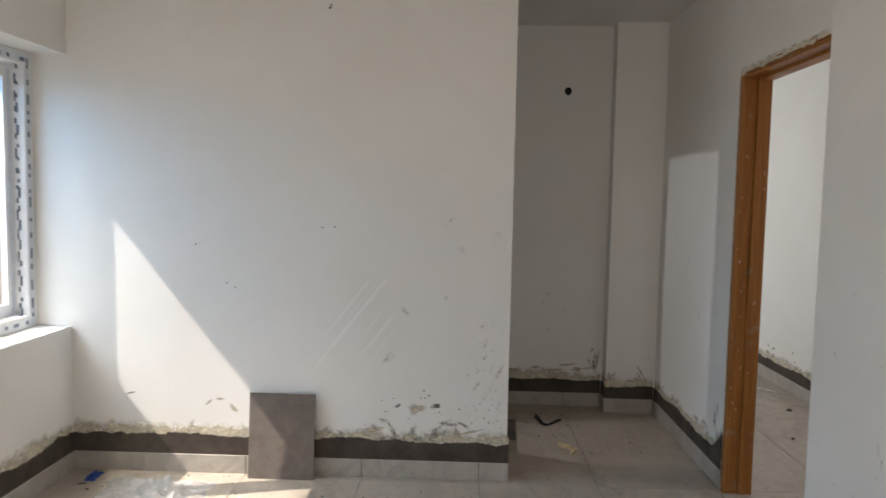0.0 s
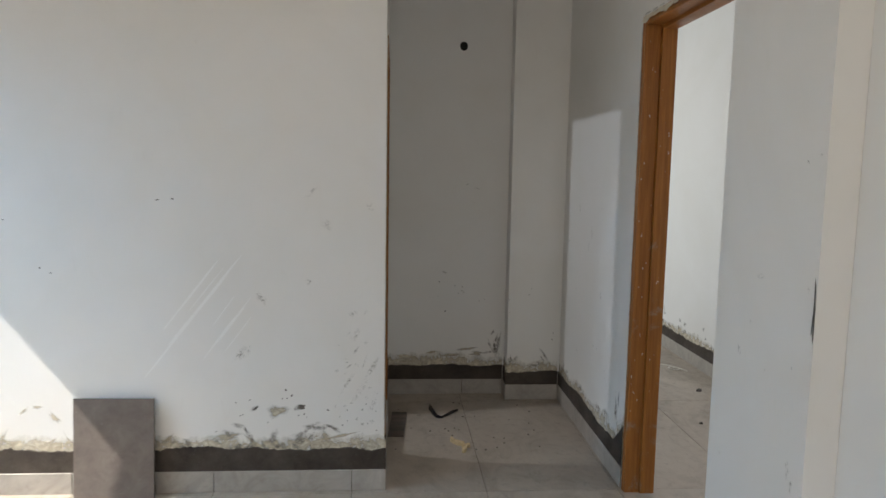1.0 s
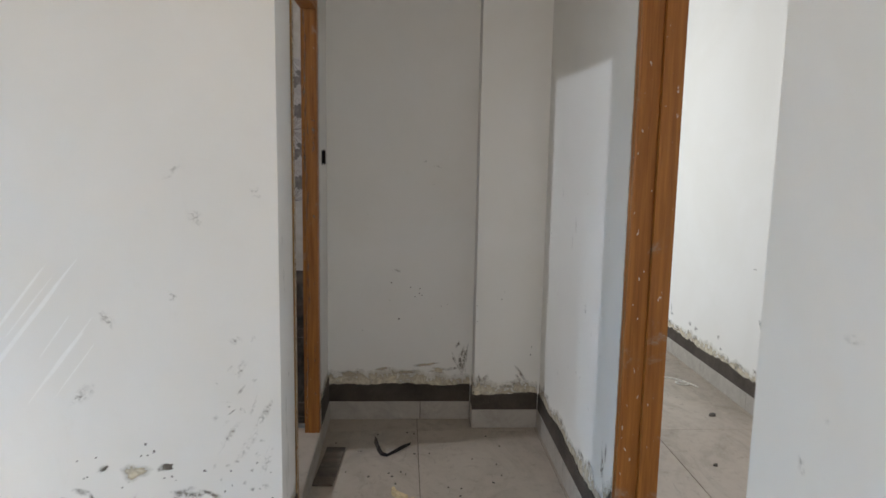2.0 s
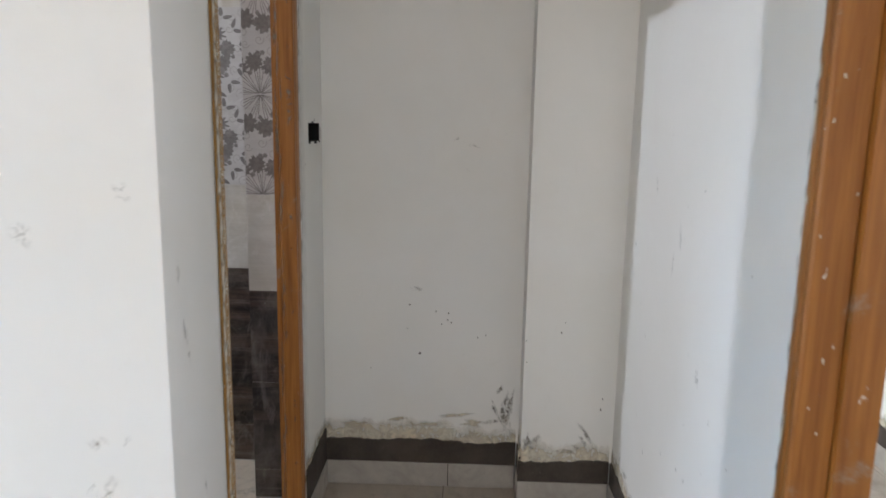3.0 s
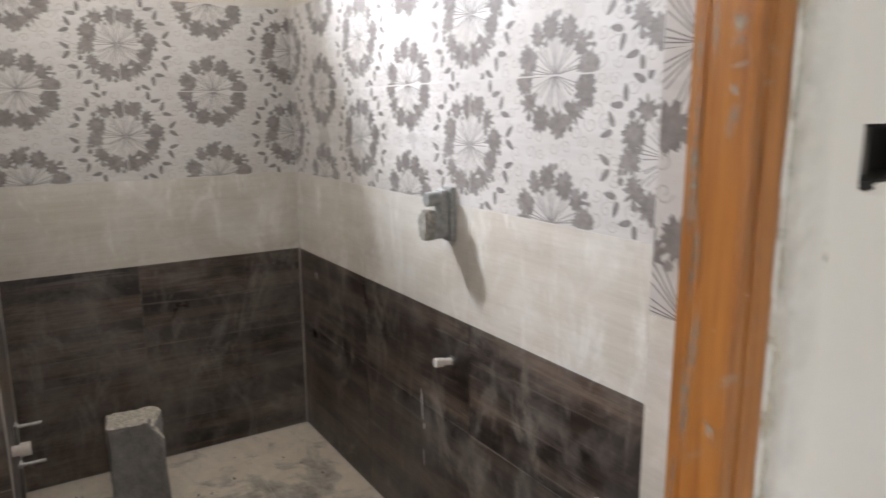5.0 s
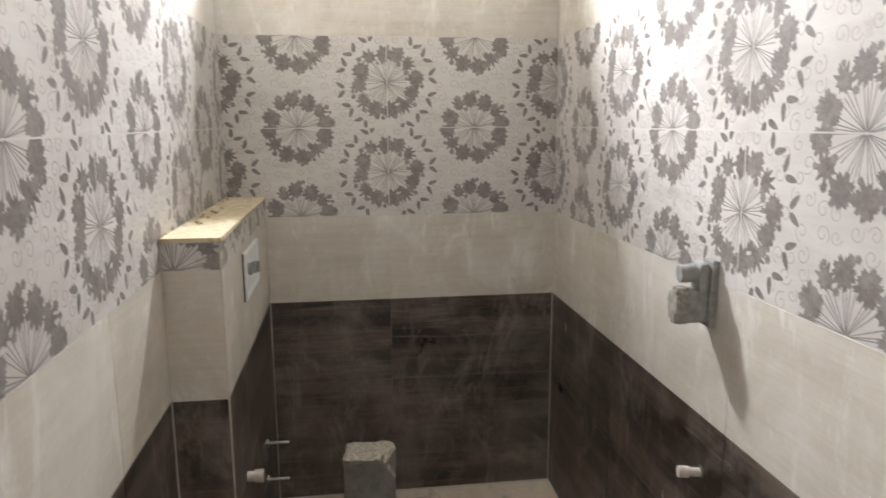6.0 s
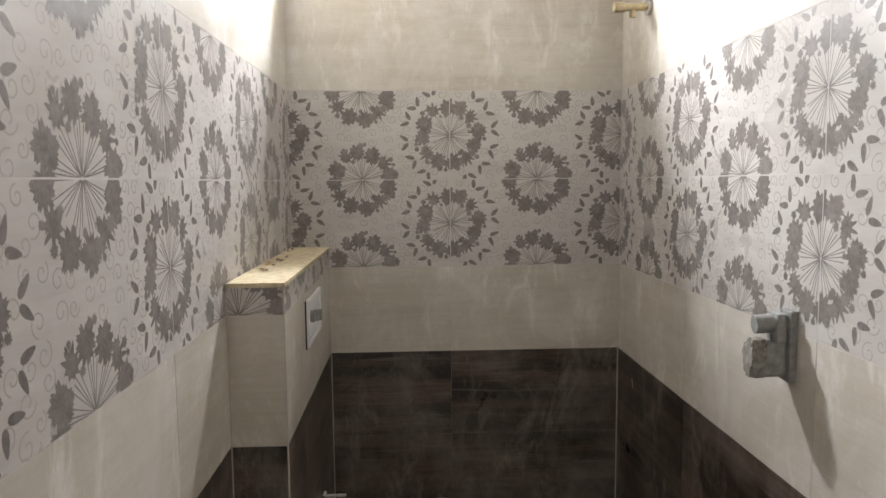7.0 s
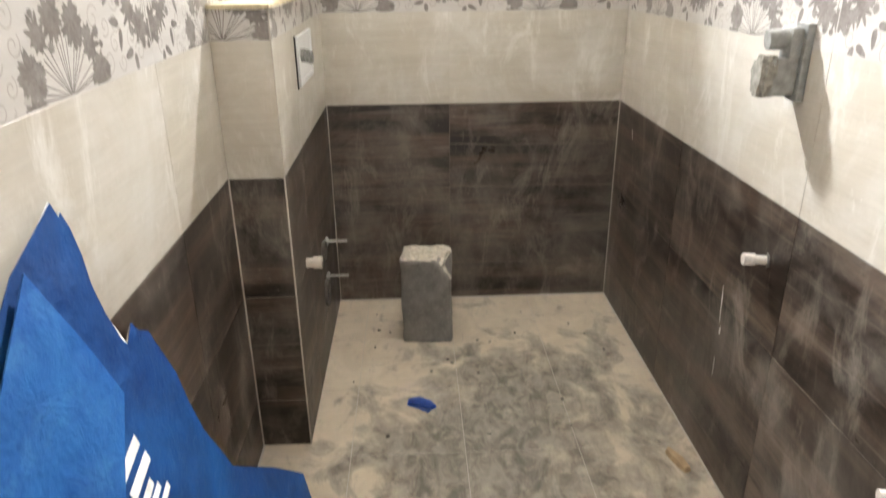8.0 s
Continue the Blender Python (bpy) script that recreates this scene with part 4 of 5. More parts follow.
blotches("cement_specks", o, X, nY, [(-0.134, 0.379, 0.045, 0.030, 10, 1), (-0.175, 0.430, 0.018, 0.010, 60, 2), (-0.20, 0.455, 0.012, 0.012, 0, 3), (-0.33, 0.375, 0.040, 0.014, 35, 4), (-0.02, 0.365, 0.016, 0.008, -20, 5),
                                     (-1.202, 0.981, 0.012, 0.009, 0, 6), (-1.160, 0.960, 0.010, 0.008, 30, 7), (-1.36, 1.175, 0.011, 0.011, 0, 8), (-1.34, 1.18, 0.009, 0.006, 0, 9), (-0.72, 1.27, 0.02, 0.006, 10, 10),
                                     (-0.66, 1.275, 0.022, 0.006, -5, 11), (-1.70, 0.405, 0.08, 0.010, 15, 12)] + scatter(-0.5, 0.2, 0.27, 0.42, 20, 0.008, 21), SPECK, wall_n, 0.0012)
blotches("grey_smears", o, X, nY, scatter(-0.46, 0.17, 0.20, 0.30, 22, 0.05, 22, 1.7) + scatter(-0.70, -0.3, 0.20, 0.25, 8, 0.04, 26, 1.5) + [(-0.335, 0.375, 0.06, 0.03, 35, 27), (-0.15, 0.375, 0.07, 0.05, 20, 28), (0.10, 0.63, 0.018, 0.07, -35, 29), (0.07, 0.56, 0.05, 0.010, 40, 30)], GREYSMEAR, wall_n, 0.0007)
blotches("yellow_smears", o, X, nY, scatter(-1.9, 0.19, 0.21, 0.25, 16, 0.05, 23, 3.0) + [(-1.30, 0.365, 0.09, 0.025, 35, 2), (-1.24, 0.385, 0.08, 0.022, 0, 3), (-1.17, 0.34, 0.09, 0.04, -50, 4), (-0.24, 0.36, 0.14, 0.07, 10, 5)], PUTTY, wall_n, 0.0004)
blotches("faint_smudges", o, X, nY, [(-0.02, 1.177, 0.06, 0.075, 30, 31), (-0.09, 1.31, 0.10, 0.03, 45, 32), (0.10, 0.70, 0.10, 0.05, 60, 33), (-0.30, 0.86, 0.12, 0.05, -50, 34), (0.16, 1.25, 0.05, 0.05, 0, 35),
                                     (0.06, 0.48, 0.16, 0.03, 55, 36), (-0.10, 0.93, 0.06, 0.05, 10, 37), (0.14, 0.58, 0.10, 0.02, 70, 38), (0.17, 0.55, 0.22, 0.03, 62, 140), (0.12, 0.45, 0.20, 0.04, 58, 141), (0.18, 0.40, 0.16, 0.035, 75, 142), (-0.38, 0.62, 0.14, 0.05, 40, 146)]  + scatter(0.0, 0.2, 0.3, 0.8, 26, 0.030, 24), FAINT, wall_n, 0.0008)
# reflected sun on the white wall, painted as pale slanting streaks
blotches("pale_scrapes", o, X, nY, [(-0.57, 0.80, 0.80, 0.020, 52, 41), (-0.60, 0.86, 0.46, 0.012, 52, 42), (-0.435, 0.74, 0.40, 0.016, 53, 43), (-0.54, 0.88, 0.30, 0.008, 52, 44), (-0.46, 0.80, 0.22, 0.006, 54, 45), (-0.40, 0.70, 0.26, 0.007, 53, 46)], PALE, wall_n, 0.0012)
# passage end, column, side
o = (0, YB, 0)
blotches("cement_specks", o, X, nY, [(0.584, 0.532, 0.014, 0.011, 0, 51), (0.690, 0.69, 0.007, 0.007, 0, 52), (0.687, 0.665, 0.008, 0.006, 0, 53), (0.70, 0.655, 0.006, 0.008, 0, 54), (0.665, 0.648, 0.007, 0.005, 0, 55), (0.545, 0.72, 0.012, 0.006, -20, 56),
                                     (0.80, 0.60, 0.007, 0.006, 0, 57), (0.83, 0.61, 0.007, 0.005, 0, 58), (0.40, 0.47, 0.005, 0.005, 0, 59)], SPECK, wall_e, 0.0012)
blotches("faint_smudges", o, X, nY, [(0.753, 1.312, 0.09, 0.018, -15, 61), (0.71, 1.33, 0.05, 0.02, 20, 62), (0.75, 1.22, 0.03, 0.012, -10, 63), (0.57, 0.78, 0.03, 0.08, 80, 64)] + scatter(0.25, 0.93, 0.5, 1.7, 5, 0.02, 65), FAINT, wall_e, 0.0004)
blotches("grey_smears", o, X, nY, [(0.915, 0.29, 0.05, 0.16, 5, 171), (0.88, 0.30, 0.02, 0.12, 30, 172), (0.93, 0.34, 0.035, 0.16, -8, 173), (0.90, 0.30, 0.03, 0.14, 5, 71), (0.87, 0.33, 0.02, 0.09, 25, 72), (0.915, 0.36, 0.03, 0.10, -10, 73), (0.89, 0.40, 0.03, 0.05, -30, 74), (0.86, 0.27, 0.10, 0.03, 15, 75)], GREYSMEAR, wall_e, 0.0008)
blotches("yellow_smears", o, X, nY, [(0.62, 0.25, 0.24, 0.035, 3, 76), (0.72, 0.29, 0.16, 0.03, 6, 77), (0.50, 0.27, 0.12, 0.03, 8, 78), (0.34, 0.24, 0.14, 0.05, -5, 79), (0.79, 0.26, 0.14, 0.05, 0, 80)], PUTTY, wall_e, 0.0006)
column = bpy.data.objects["wall_passage_column"]
o = (0, YC, 0)
blotches("cement_specks", o, X, nY, [(1.093, 0.663, 0.009, 0.007, 0, 81), (1.105, 0.70, 0.005, 0.005, 0, 82), (0.975, 0.55, 0.006, 0.005, 0, 83), (0.97, 0.63, 0.006, 0.004, 0, 84), (1.245, 0.38, 0.008, 0.014, 10, 85), (1.25, 0.42, 0.006, 0.01, 0, 86)], SPECK, column, 0.0012)
blotches("grey_smears", o, X, nY, [(1.19, 0.255, 0.02, 0.11, 35, 87), (1.20, 0.28, 0.025, 0.15, 35, 405), (1.02, 0.26, 0.07, 0.05, 40, 406), (1.13, 0.215, 0.14, 0.03, 0, 407), (0.985, 0.25, 0.03, 0.10, -10, 408), (1.17, 0.23, 0.06, 0.03, -20, 88), (0.99, 0.25, 0.05, 0.06, 30, 89), (1.00, 0.22, 0.07, 0.03, 0, 90)], GREYSMEAR, column, 0.0008)
o = (XR, 0, 0)
blotches("faint_smudges", o, nY, nX, [(-4.30, 1.10, 0.03, 0.14, 10, 91), (-4.35, 1.02, 0.03, 0.09, -5, 92), (-4.55, 1.22, 0.03, 0.08, 20, 93), (-4.1, 0.8, 0.03, 0.1, 0, 94)] + scatter(-4.8, -3.75, 0.4, 1.5, 22, 0.022, 95), FAINT, wall_r, 0.0005)
blotches("grey_smears", o, nY, nX, [(-3.80, 0.30, 0.03, 0.09, 8, 96), (-3.79, 0.33, 0.05, 0.17, 6, 400), (-3.76, 0.38, 0.03, 0.15, -4, 401), (-3.93, 0.25, 0.12, 0.06, -20, 402), (-4.06, 0.24, 0.10, 0.05, -10, 403), (-4.78, 0.25, 0.06, 0.07, 10, 404), (-3.77, 0.26, 0.02, 0.08, 0, 97), (-4.1, 0.235, 0.08, 0.03, -10, 98), (-4.4, 0.23, 0.09, 0.04, 5, 99), (-4.7, 0.235, 0.10, 0.04, 5, 100)], GREYSMEAR, wall_r, 0.0008)
# pier
o = (XP, 0, 0)
blotches("faint_smudges", o, nY, nX, [(-2.23, 0.732, 0.02, 0.07, 10, 101), (-2.21, 0.70, 0.02, 0.05, 0, 102), (-2.40, 1.16, 0.07, 0.02, 12, 103), (-2.48, 0.95, 0.03, 0.04, 30, 104)] + scatter(-2.58, -2.18, 0.5, 1.5, 12, 0.018, 105), FAINT, wall_pier, 0.0006)
blotches("chipped_edge", o, nY, nX, [(-2.1705, 1.11, 0.010, 0.18, 2, 106), (-2.173, 1.10, 0.009, 0.10, -4, 107)], SPECK, wall_pier, 0.0012)
# door wall plaster edges and next room
o = (XL, 0, 0)
blotches("faint_smudges", o, Y, X, [(3.78, 0.95, 0.02, 0.12, 12, 111), (3.84, 0.62, 0.02, 0.16, 8, 112), (3.80, 0.36, 0.03, 0.14, -6, 113), (3.75, 1.1, 0.02, 0.07, 0, 114), (4.76, 1.25, 0.02, 0.05, 0, 115)], FAINT, wall_p, 0.0006)
blotches("frame_gap", o, Y, X, [(3.9515, 0.12 + 0.09 * i, 0.0040, 0.17, 0.0, 700 + i) for i in range(21)], SPECK, wall_p, 0.0012)
o = (2.50, 0, 0)
blotches("grey_smears", o, nY, nX, scatter(-6.6, -4.87, 0.20, 0.33, 24, 0.06, 121, 1.3) + [(-4.90, 1.22, 0.02, 0.06, 0, 122), (-5.15, 0.78, 0.05, 0.02, 5, 123), (-5.05, 0.50, 0.05, 0.10, 20, 124)], GREYSMEAR, wall_q, 0.0008)

# ---- bathroom tiling ----
for host, a in ((bath_back, (BX - 0.004, BX - 0.0009, BL, BR)), (bath_right, (BX, 0.041, BR + 0.0009, BR + 0.004)), (bath_left, (BX, 0.041, BL - 0.004, BL - 0.0009))):
    part("dark_joint", boxed(*a, BF, 0.832), DGROUT, host)
tiled(bath_back, (BX, 0, 0), Y, X, BL, BR, 4.446, cut=(4.01, 4.47, 2.35, 2.585))
tiled(bath_right, (0, BR, 0), X, nY, BX, 0.041, -0.857)
tiled(bath_left, (0, BL, 0), nX, Y, -0.041, -BX, 0.857)
tiled(bath_door, (0.040, 0, 0), nY, nX, -BR, -4.728, -4.82)
# the reveal of the doorway, tiled on the side that the camera sees
rev = tagged(part("door_reveal", boxed(0.043, 0.156, 4.722, 4.7275, 0.096, 2.08), GROUT), "tiled reveal inside the bathroom doorway", "wall", kind="structure")
tiled(rev, (0, 4.720, 0), X, nY, 0.041, 0.157, 0.041 - 0.26, z0=0.10, z1=2.07)
rev = tagged(part("door_reveal", boxed(0.043, 0.156, 3.9305, 3.936, 0.096, 2.08), GROUT), "tiled reveal inside the bathroom doorway", "wall", kind="structure")
tiled(rev, (0, 3.938, 0), nX, Y, -0.157, -0.041, -0.5, z0=0.10, z1=2.07)

# ---- bathroom floor ----
bath_floor = tagged(part("floor_bathroom", boxed(BX, 0.042, BL, BR, 0, BF - 0.0010), GROUT), "small square bathroom floor tiles under plaster dust", "floor", kind="structure")
x = -1.467 - 0.315 * 3
while x < 0.035:
    y = 4.435 - 0.315 * 2
    while y < BR:
        a, b, c, d = max(x, BX + 0.004), min(x + 0.315, 0.039), max(y, BL + 0.004), min(y + 0.315, BR - 0.004)
        if b - a > 0.01 and d - c > 0.01:
            place("floor_tile", tile_mesh("bath_floor", b - a - 0.0018, d - c - 0.0018, BATHF, 0.0008), pose(a + 0.0015, c + 0.0015, BF - TILE_T), bath_floor)
        y += 0.315
    x += 0.315

# ---- boxed pipe duct ----
DX, DY, DZ = -1.21, 4.005, 1.224
duct = tagged(part("pipe_duct", boxed(BX, DX - bed, BL, DY - bed, BF, DZ - 0.012), GROUT), "low tiled pipe boxing with a beige ledge", "boxing", kind="structure")
tiled(duct, (DX, 0, 0), Y, X, BL + 0.001, DY, DY - 0.42, z1=DZ - 0.010)
tiled(duct, (0, DY, 0), nX, Y, -DX, -BX - 0.001, 1.487, z1=DZ - 0.010)
place("ledge_tile", mesh_of("ledge_tile", [(0, 0, 0), (0.899, 0, 0), (0.899, 0.137, 0), (0, 0.137, 0), (0, 0, 0.009), (0.898, 0.001, 0.010), (0.898, 0.136, 0.010), (0, 0.137, 0.009)],
                            [(4, 5, 6, 7), (0, 1, 5, 4), (1, 2, 6, 5), (2, 3, 7, 6), (3, 0, 4, 7), (0, 3, 2, 1)], LEDGE), pose(BX + 0.003, BL + 0.001, DZ - 0.010), duct)
# pale trim at the tiled corners
for nm, a in (("corner_trim", (DX - 0.002, DX + 0.0015, DY - 0.002, DY + 0.0015)), ("corner_trim", (DX, DX + 0.003, BL, BL + 0.003)), ("corner_trim", (BX, BX + 0.003, DY, DY + 0.003)), ("corner_trim", (BX, BX + 0.003, BR - 0.003, BR))):
    part(nm, boxed(*a, BF, 0.832 if a[2] != DY - 0.002 else DZ - 0.011), GROUT, duct)

# ---- things: main room ----


def leaning_tile():
    root = thing("leaning_tile", (-0.9, 3.64, 0.0), "taupe stone floor tile leaning on the white wall", "tile")
    m = pose(-1.078, 3.624, 0.001, -4.6, 0, -0.8)
    part("tile_body", boxed(0, 0.333, 0, 0.0095, 0, 0.431, bevel=0.0012, matrix=m), SLAB, root)
    return root


leaning_tile()


def crumpled(name, at, w, d, h, seed, mat, label, category, n=26):
    bm = bmesh.new()
    bmesh.ops.create_grid(bm, x_segments=n, y_segments=n, size=0.5)
    for v in bm.verts:
        x, y = v.co.x, v.co.y
        r = min(1.0, 2 * max(abs(x), abs(y)))
        z = abs(noise.noise((x * 5, y * 5, seed))) * 1.1 + 0.6 * abs(noise.noise((x * 13, y * 13, seed + 3)))
        v.co = (x * w * (1 + 0.25 * noise.noise((x * 4, y * 4, seed + 9))), y * d * (1 + 0.25 * noise.noise((x * 4, y * 4, seed + 5))), max(0.001, h * z * (1.05 - r ** 2)))
    ob = part(name, bm, mat)
    ob.location = at
    return tagged(ob, label, category)


crumpled("plastic_sheet", (-1.47, 3.40, 0.0), 0.52, 0.36, 0.070, 4.0, CLEAR, "crumpled clear plastic sheet on the floor", "plastic sheet")
crumpled("blue_wrapper", (-1.845, 3.585, 0.0), 0.055, 0.11, 0.05, 8.0, BLUEPL, "small crumpled blue plastic wrapper on the floor", "wrapper", 12)
crumpled("blue_wrapper", (-1.90, 3.28, 0.0), 0.05, 0.06, 0.03, 12.0, BLUEPL, "small crumpled blue plastic wrapper on the floor", "wrapper", 10)


def scrap(name, at, w, d, h, rz, seed, mat, label, category="scrap", group=""):
    bm = bmesh.new()
    rng = random.Random(seed)
    pts = []
    for i in range(9):
        a = 2 * math.pi * i / 9
        r = rng.uniform(0.65, 1.1)
        pts.append((w / 2 * r * math.cos(a), d / 2 * r * math.sin(a)))
    lo = [bm.verts.new((x, y, 0)) for x, y in pts]
    hi = [bm.verts.new((x * 0.92, y * 0.92, h * rng.uniform(0.6, 1.2))) for x, y in pts]
    bm.faces.new(lo[::-1])
    bm.faces.new(hi)
    for i in range(9):
        j = (i + 1) % 9
        bm.faces.new([lo[i], lo[j], hi[j], hi[i]])
    ob = part(name, bm, mat)
    ob.matrix_basis = pose(*at, 0, 0, rz)
    return tagged(ob, label, category, group)


scrap("paint_flake", (-1.86, 3.50, 0), 0.05, 0.015, 0.004, 20, 1, SPECK, "dark flake lying on the floor tiles")
scrap("paint_flake", (-1.80, 3.44, 0), 0.03, 0.012, 0.004, -30, 2, SPECK, "dark flake lying on the floor tiles")


def bent_strip():
    """A bent black strip with a pale inner side."""
    pts = [(0.473, 4.722), (0.482, 4.680), (0.492, 4.625), (0.510, 4.577), (0.535, 4.566), (0.570, 4.602), (0.605, 4.646), (0.640, 4.690)]
    ups = [0.028, 0.034, 0.030, 0.018, 0.014, 0.018, 0.020, 0.012]
    vs, fs = [], []
    for (x, y), h in zip(pts, ups):
        vs += [(x, y, 0.001), (x + 0.004, y + 0.004, h), (x + 0.008, y + 0.005, h), (x + 0.006, y + 0.002, 0.001)]
    for i in range(len(pts) - 1):
        a, b = i * 4, i * 4 + 4
        fs += [(a + k, a + (k + 1) % 4, b + (k + 1) % 4, b + k) for k in range(4)]
    fs += [(3, 2, 1, 0), tuple(range(len(vs) - 4, len(vs)))]
    ob = new("bent_strip", mesh_of("bent_strip", vs, fs, DARKPL))
    return tagged(ob, "bent black plastic strip on the passage floor", "plastic strip")


bent_strip()
for x, y, w, d, rz, seed in ((0.600, 4.190, 0.115, 0.030, -40, 3), (0.625, 4.105, 0.085, 0.026, 70, 4), (0.640, 4.150, 0.050, 0.022, 10, 5), (0.575, 4.235, 0.040, 0.024, 100, 6)):
    scrap("straw_scrap", (x, y, 0), w, d, 0.018, rz, seed, STRAW, "straw-coloured wood scrap on the passage floor", "scrap", "straw-coloured scraps on the floor")


def tile_offcut():
    root = thing("tile_offcut", (0.290, 4.475, 0.0), "dark brown strip cut from a wood-look tile on the floor", "tile offcut")
    part("strip", boxed(-0.043, 0.043, -0.183, 0.183, 0.0005, 0.0085, bevel=0.0008, matrix=pose(0.290, 4.475, 0, 0, 0, -3.5)), DARKT, root)
    return root


tile_offcut()
CR = random.Random(12)
for i in range(46):
    x, y = CR.uniform(0.27, 1.1), CR.uniform(4.1, 4.85)
    if i > 30:
        x, y = CR.uniform(-1.8, 0.1), CR.uniform(3.3, 3.66)
    scrap("dirt_crumb", (x, y, 0), CR.uniform(0.005, 0.016), CR.uniform(0.004, 0.011), 0.004, CR.uniform(0, 180), i, SPECK, "small dark crumb of dirt on the floor tiles", "dirt", "crumbs on the tiled floor")


def curve_tube(name, pts, r, mat, label, category):
    cu = bpy.data.curves.new(name, 'CURVE')
    cu.dimensions = '3D'
    cu.bevel_depth, cu.bevel_resolution, cu.resolution_u = r, 3, 8
    sp = cu.splines.new('NURBS')
    sp.points.add(len(pts) - 1)
    for p, q in zip(sp.points, pts):
        p.co = (*q, 1)
    sp.use_endpoint_u = True
    sp.order_u = 4
    cu.materials.append(mat)
    return tagged(new(name, cu), label, category)


curve_tube("white_cord", [(2.16, 5.70, 0.004), (2.24, 5.68, 0.004), (2.33, 5.62, 0.006), (2.36, 5.52, 0.004), (2.28, 5.50, 0.010), (2.25, 5.58, 0.012), (2.34, 5.55, 0.016), (2.38, 5.48, 0.004)], 0.004, CORD, "short tangle of white cord on the floor", "cord")
scrap("dark_chip", (2.265, 5.037, 0), 0.045, 0.025, 0.014, 10, 30, SPECK, "dark chip on the floor tiles of the next room")
scrap("dark_chip", (2.02, 4.45, 0), 0.03, 0.02, 0.010, 10, 31, SPECK, "dark chip on the floor tiles of the next room")


def socket_box():
    """An open, chased-in box in the passage wall."""
    root = thing("socket_box", (XL, 4.90, 1.315), "empty socket recess with its shade painted black and broken edges", "socket box")
    y0, y1, z0, z1 = 4.811, 4.988, 1.315, 1.377
    # liner coloured black in place of the shade inside the recess
    for nm, a in (("back", (XL - 0.064, XL - 0.060, y0, y1, z0, z1)), ("side", (XL - 0.060, XL - 0.002, y0, y0 + 0.003, z0, z1)), ("side", (XL - 0.060, XL - 0.002, y1 - 0.003, y1, z0, z1)),
                  ("side", (XL - 0.060, XL - 0.002, y0 + 0.003, y1 - 0.003, z0, z0 + 0.003)), ("side", (XL - 0.060, XL - 0.002, y0 + 0.003, y1 - 0.003, z1 - 0.003, z1))):
        part(nm, boxed(*a), BLACK, root)
    part("divider", boxed(XL - 0.060, XL - 0.040, y0 + 0.003, y0 + 0.095, z0 + 0.003, z1 - 0.003, bevel=0.003), SPECK, root)
    blotches("broken_edge", (XL, 0, 0), Y, X, [(4.825, 1.313, 0.05, 0.014, 4, 1), (4.91, 1.312, 0.07, 0.014, -3, 2), (4.87, 1.379, 0.05, 0.008, 0, 3), (4.897, 1.386, 0.010, 0.016, 0, 4), (4.97, 1.314, 0.03, 0.012, 0, 5), (4.987, 1.345, 0.010, 0.05, 0, 6)], BLACK, root, 0.0012)
    bpy.data.objects["broken_edge"].parent = root
    bpy.data.objects["broken_edge"].matrix_parent_inverse = root.matrix_basis.inverted()
    return root


socket_box()


def conduit_hole():
    root = thing("conduit_hole", (0.670, YB, 2.164), "round dark conduit hole in the passage end wall", "conduit")
    bm = bmesh.new()
    n, r = 32, 0.024
    for k in range(n):
        a0, a1 = 2 * math.pi * k / n, 2 * math.pi * (k + 1) / n

        def edge(a):
            c, s = math.cos(a), math.sin(a)
            q = 0.0302 / max(abs(c), abs(s))
            return (0.670 + q * c, YB + 0.0005, 2.164 + q * s)
        ring = [edge(a0), edge(a1), (0.670 + r * math.cos(a1), YB + 0.0005, 2.164 + r * 1.15 * math.sin(a1)), (0.670 + r * math.cos(a0), YB + 0.0005, 2.164 + r * 1.15 * math.sin(a0))]
        bm.faces.new([bm.verts.new(p) for p in ring])
    part("collar", bm, PAINT, root)
    # solid black rod behind the collar, painting in the dark of the hole
    bm = bmesh.new()
    rod(bm, (0.670, YB + 0.02, 2.164), (0.670, YB + 0.12, 2.164), 0.029)
    part("pipe_end", bm, BLACK, root)
    return root


conduit_hole()
curve_tube("wire_stub", [(-0.683, YW + 0.01, 2.36), (-0.683, YW - 0.02, 2.355), (-0.675, YW - 0.03, 2.34), (-0.69, YW - 0.022, 2.333)], 0.004, DARKPL, "short dark wire stub sticking out of the white wall", "wire")

